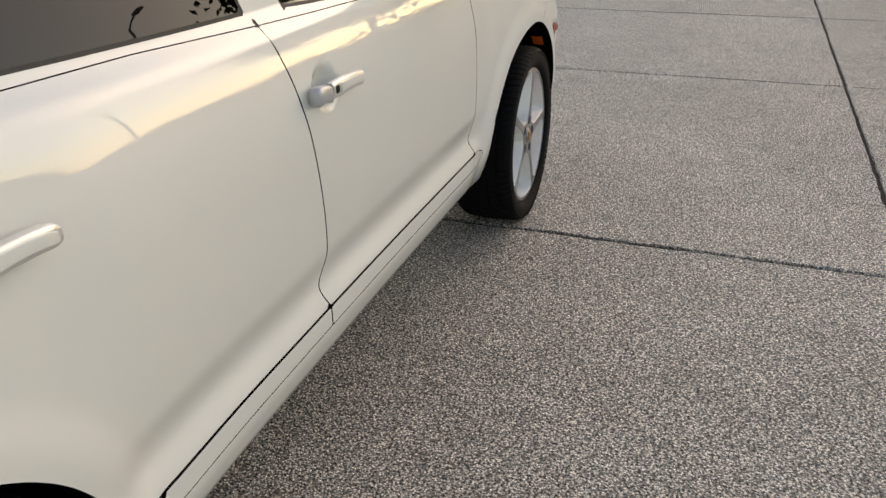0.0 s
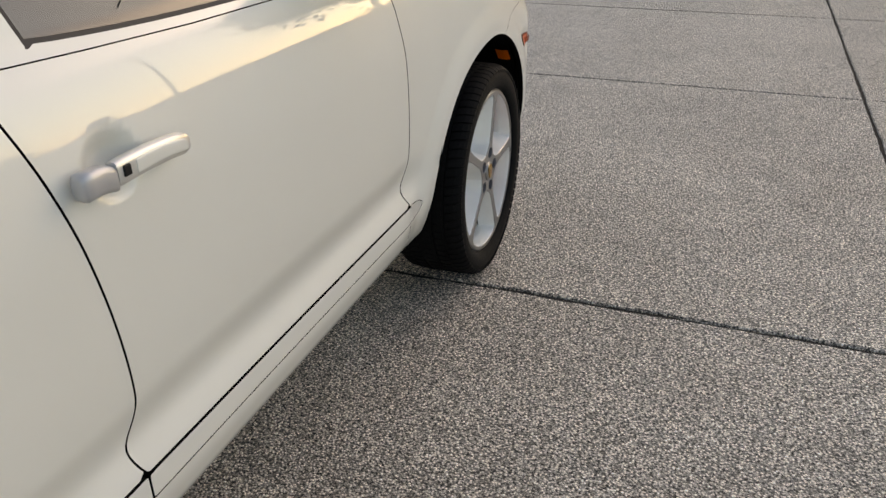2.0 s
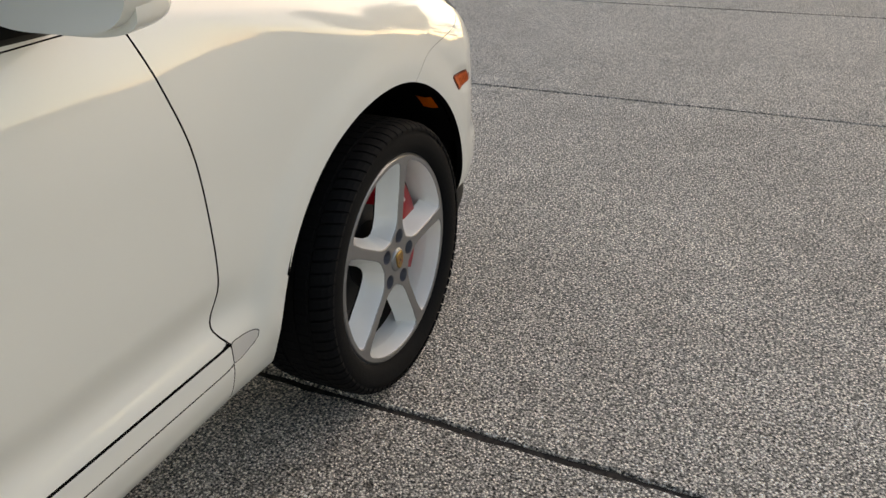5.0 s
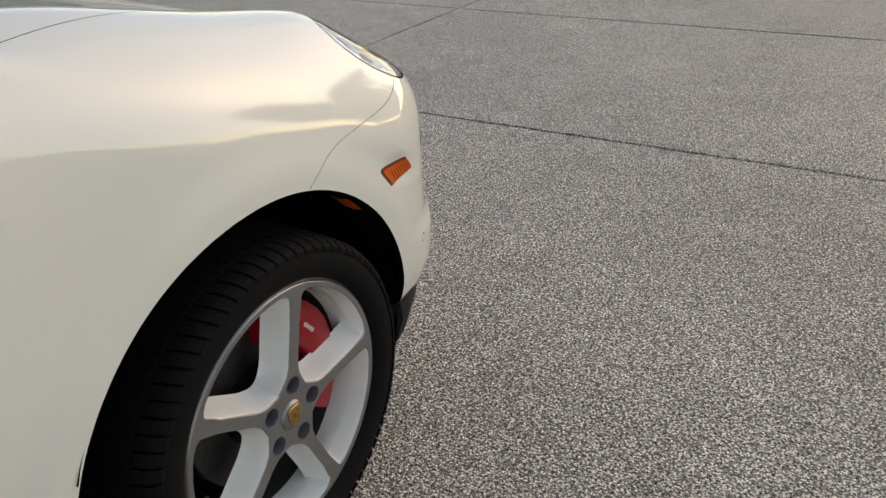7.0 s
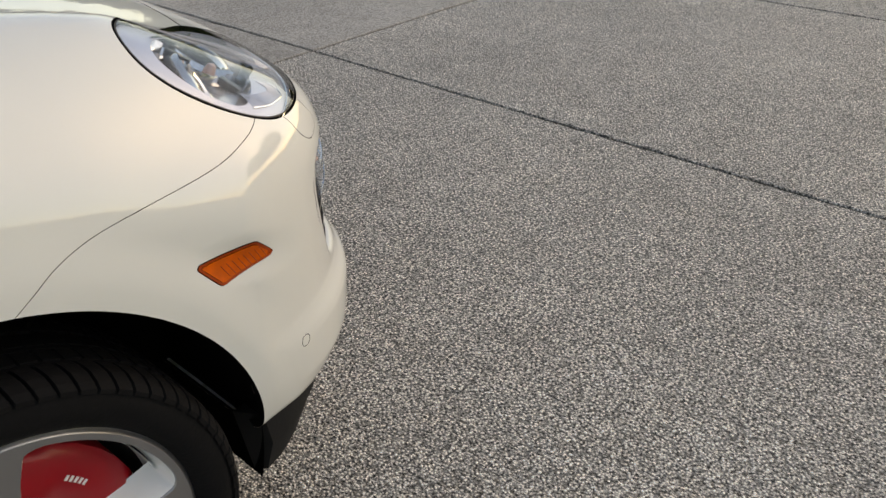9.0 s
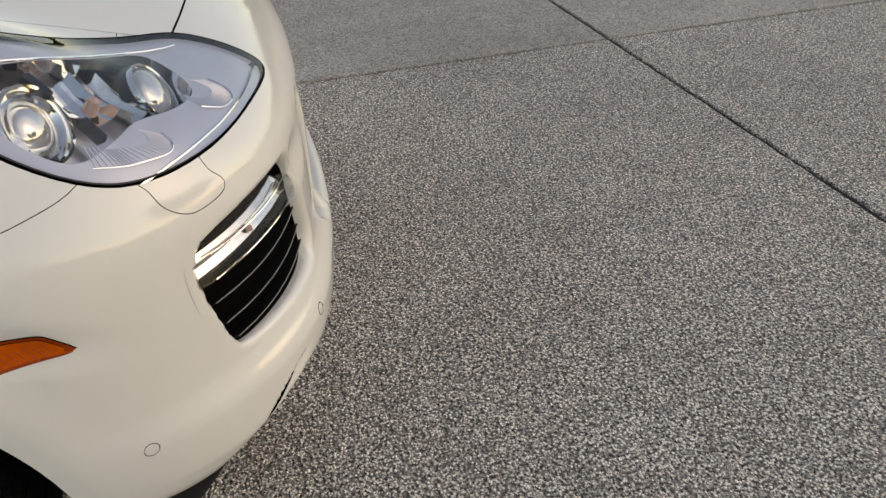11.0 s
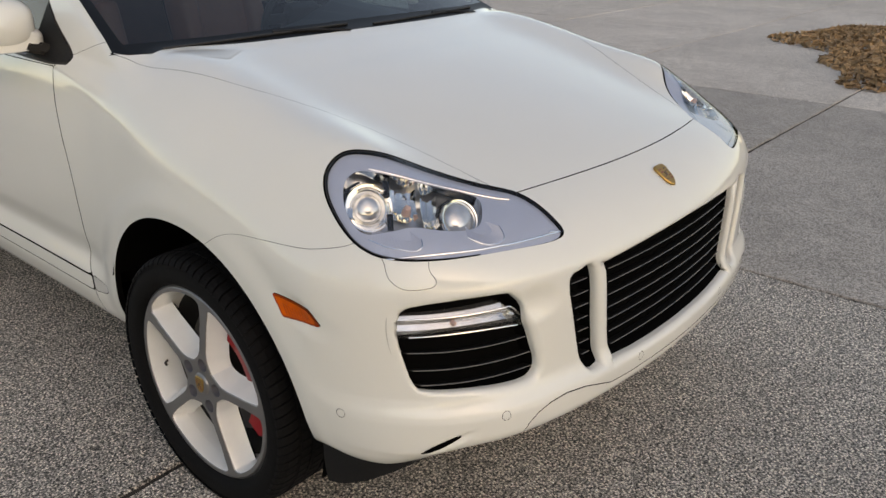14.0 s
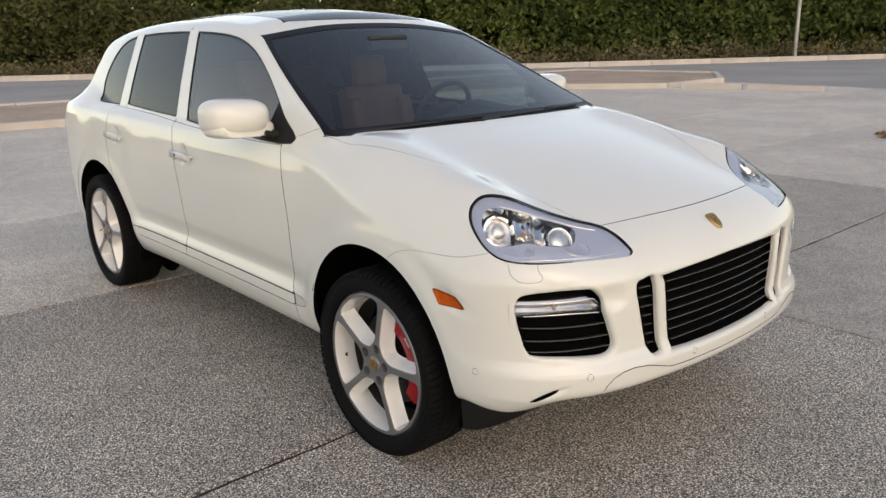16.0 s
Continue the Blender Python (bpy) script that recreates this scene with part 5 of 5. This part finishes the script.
def leaf_heap(name, centre, rx, ry, n, size, h):
    g = np.random.default_rng(5)
    r, a = np.sqrt(g.random(n)), g.random(n) * 2 * np.pi
    edge = 1 + .10 * np.sin(3 * a + 1) + .07 * np.sin(7 * a) + .05 * np.sin(13 * a + 2)
    p = np.stack([centre[0] + rx * r * edge * np.cos(a), centre[1] + ry * r * edge * np.sin(a), h * np.sqrt(np.clip(1 - r ** 2, 0, 1)) * (.6 + .4 * g.random(n)) + .008], 1)
    return leaf_mesh(name, p, g, size, LEAF_DRY, flat=.5)


def leaf_mesh(name, p, g, size, mat, flat=0.0):
    """Folded leaf blades at many places, in one mesh."""
    n = len(p)
    u = g.normal(size=(n, 3))
    u[:, 2] *= 1 - flat
    u /= np.linalg.norm(u, axis=1, keepdims=True)
    w = g.normal(size=(n, 3))
    w[:, 2] *= 1 - flat
    w -= (w * u).sum(1, keepdims=True) * u
    w /= np.linalg.norm(w, axis=1, keepdims=True)
    s = size * g.uniform(.6, 1.4, (n, 1))
    k = np.cross(u, w) * s * .12
    V = np.stack([p - u * s * .5, p + w * s * .28 + k, p + u * s * .5, p - w * s * .28 + k], 1).reshape(-1, 3)
    i = np.arange(n)[:, None] * 4
    F = np.concatenate([i + [0, 1, 2], i + [0, 2, 3]])
    return mesh_object(name, V, F, mat, smooth=False)


tagged(leaf_heap("leaf_litter", (-9.6, 1.25), 3.6, 2.9, 16000, .10, .12), "heap of dry brown leaves and bark on the concrete", "leaf litter", kind="stuff")


# ---- hedges and trees ----
def foliage(name, dark, light):
    m = bpy.data.materials.new(name)
    m.use_nodes = True
    n, l = m.node_tree.nodes, m.node_tree.links
    b = n["Principled BSDF"]
    b.inputs["Roughness"].default_value = .8
    b.inputs["Specular IOR Level"].default_value = .15
    geo = n.new("ShaderNodeNewGeometry")
    t = n.new("ShaderNodeTexNoise")
    t.inputs["Scale"].default_value = .6
    l.new(geo.outputs["Position"], t.inputs["Vector"])
    a = n.new("ShaderNodeMath")
    a.operation = "MULTIPLY_ADD"
    a.inputs[1].default_value = .5
    l.new(geo.outputs["Random Per Island"], a.inputs[0])
    q = n.new("ShaderNodeMath")
    q.operation = "MULTIPLY_ADD"
    q.inputs[1].default_value, q.inputs[2].default_value = 1.6, -.55
    l.new(t.outputs["Fac"], q.inputs[0])
    l.new(q.outputs[0], a.inputs[2])
    r = n.new("ShaderNodeValToRGB")
    r.color_ramp.elements[0].color, r.color_ramp.elements[1].color = (*dark, 1), (*light, 1)
    l.new(a.outputs[0], r.inputs["Fac"])
    l.new(r.outputs["Color"], b.inputs["Base Color"])
    return m


LEAVES = foliage("hedge_leaves", (.014, .028, .008), (.105, .140, .040))
LEAVES_OLIVE = foliage("olive_scrub_leaves", (.016, .024, .008), (.090, .095, .036))
LEAVES_DRY = foliage("dry_scrub", (.05, .045, .02), (.22, .18, .10))
WOOD = material("grey_brown_bark", (.11, .085, .065), rough=.9, grain=.3, scale=40, bump=.6)


def hedge(name, a, b, depth, height, clumps, per, size, seed, label, mat=LEAVES):
    """A wild row of shrubs: uneven clumps of leaves over woody stems."""
    g = np.random.default_rng(seed)
    a, b = np.array(a, float), np.array(b, float)
    d = b - a
    L = np.linalg.norm(d)
    d /= L
    o = np.array((-d[1], d[0]))
    s, t = g.random(clumps) * L, g.random(clumps)
    top = height * (.72 + .16 * np.sin(s * .21 + seed) + .10 * np.sin(s * .57 + 2 * seed) + .09 * np.sin(s * 1.7))
    z = top * g.random(clumps) ** .75
    c = np.concatenate([a + s[:, None] * d + (t[:, None] * depth) * o, z[:, None]], 1)
    rad = g.uniform(.25, .7, clumps)
    p = (c[:, None, :] + g.normal(size=(clumps, per, 3)) * rad[:, None, None] * .55).reshape(-1, 3)
    p[:, 2] = np.abs(p[:, 2])
    h = thing(name, label=label, category="hedge")
    lv = leaf_mesh("leaves", p, g, size, mat)
    lv.parent = h
    tagged(lv, kind="stuff")
    bm = bmesh.new()
    for k in range(int(L / 1.5)):
        q = a + d * (k * 1.5 + g.random()) + o * depth * (.3 + .5 * g.random())
        hh = height * (.5 + .3 * g.random())
        lean = g.normal(size=2) * .25
        tube(bm, [(q[0], q[1], -.05), (q[0] + lean[0] * .5, q[1] + lean[1] * .5, hh * .5), (q[0] + lean[0], q[1] + lean[1], hh)], lambda u: .06 * (1 - .7 * u), n=5)
    st = part("undergrowth", bm, WOOD, h, smooth=True)
    tagged(st, kind="stuff")
    return h


def tree(name, at, height, crown_r, seed, label):
    g = np.random.default_rng(seed)
    h = thing(name, Matrix.Translation((*at, 0)), label=label, category="tree")
    bm = bmesh.new()
    tube(bm, [(0, 0, -.05), (.05, .03, height * .25), (-.04, .08, height * .5), (.05, 0, height * .85)], lambda u: .16 * (1 - .75 * u), n=8)
    tips = []
    for k in range(9):
        a, z0 = g.random() * 6.28, height * (.28 + .4 * g.random())
        r = crown_r * (.6 + .4 * g.random())
        e = Vector((r * math.cos(a), r * math.sin(a), z0 + height * .22))
        tube(bm, [(0, 0, z0), (e.x * .5, e.y * .5, z0 + height * .14), e], lambda u: .06 * (1 - .8 * u), n=5)
        tips.append(e)
    part("trunk", bm, WOOD, h, smooth=True)
    c = np.array([tuple(t) for t in tips] + [(0, 0, height * .8), (.3, .2, height * .62), (-.4, .3, height * .7)])
    c = np.concatenate([c, c * .8 + (0, 0, height * .08)])
    p = (c[:, None, :] + g.normal(size=(len(c), 420, 3)) * crown_r * .26).reshape(-1, 3)
    lv = leaf_mesh("crown", p, g, .34, LEAVES)
    lv.parent = h
    return h


hedge("roadside_hedge", (-19, -24.5), (-48, -4), 3.5, 6.3, 2600, 100, .27, 3, "dense dark green roadside shrubs behind the road")
hedge("roadside_hedge", (-1, -36.5), (-18.5, -24.5), 3.0, 3.7, 1700, 80, .22, 14, "lower olive green scrub behind the road kerb", LEAVES_OLIVE)
hedge("roadside_hedge", (34, -60), (-2, -35.5), 4, 4.2, 800, 70, .20, 4, "olive green scrub beyond the road", LEAVES)
hedge("dry_verge", (30, -55.5), (-48, -2.6), .9, .55, 700, 30, .16, 9, "strip of dry grass and scrub along the kerb", LEAVES_DRY)
hedge("far_hedge", (30, -34), (29, 20), 3, 2.2, 700, 60, .40, 5, "far row of dark shrubs out of view")
# unseen row added ahead of the car, kept low for the horizon glow in reflections
hedge("far_hedge", (27, 26), (-14, 40), 3, 1.4, 600, 50, .34, 6, "far row of dark shrubs out of view")
hedge("far_hedge", (-20, 44), (-54, 2), 5, 5.0, 600, 55, .60, 8, "far row of dark shrubs out of view")
tree("roadside_tree", (-12.5, -41), 7.0, 2.6, 21, "sparse olive green tree rising behind the roadside scrub")
tree("roadside_tree", (-21, -38), 6.6, 2.2, 22, "sparse olive green tree rising behind the roadside scrub")
tree("roadside_tree", (-7.5, -48), 6.4, 2.8, 23, "sparse olive green tree rising behind the roadside scrub")
tree("roadside_tree", (-16.4, -37.3), 5.8, 2.0, 24, "sparse olive green tree rising behind the roadside scrub")
tree("street_tree", (5.6, 20.0), 6.8, 2.5, 11, "leafy dark green street tree beside the car park")
tree("street_tree", (23, 4.0), 6.0, 1.8, 12, "leafy dark green street tree beside the car park")
tree("street_tree", (11.5, 20.0), 7.6, 2.6, 13, "leafy dark green street tree beside the car park")


def street_lamp(at, height, turn):
    s = thing("street_lamp", Matrix.Translation((*at, 0)) @ Matrix.Rotation(turn, 4, "Z"), "tall grey street lamp on a slim pole", "street lamp", "street lamps")
    bm = bmesh.new()
    tube(bm, [(0, 0, 0), (0, 0, height * .5), (0, 0, height)], lambda u: .09 * (1 - .4 * u), n=10)
    part("pole", bm, POLE, s, smooth=True)
    bm = bmesh.new()
    tube(bm, [(0, 0, height - .05), (.5, 0, height + .12), (1.1, 0, height + .18)], .035, n=8)
    arm = part("arm", bm, POLE, s, smooth=True)
    bm = bmesh.new()
    box(bm, (.62, .26, .11), Matrix.Translation((1.3, 0, height + .18)), bevel=.03)
    part("lamp_head", bm, POLE, s, "flat grey lamp head")
    return s


POLE = material("galvanised_grey_steel", (.36, .36, .35), rough=.45, metal=.6, wear=.1, wear_scale=3)
street_lamp((19.5, 20.0), 8.6, radians(200))
street_lamp((-31.0, -13.6), 8.0, radians(60))
street_lamp((-3.4, -32.5), 5.0, radians(60))
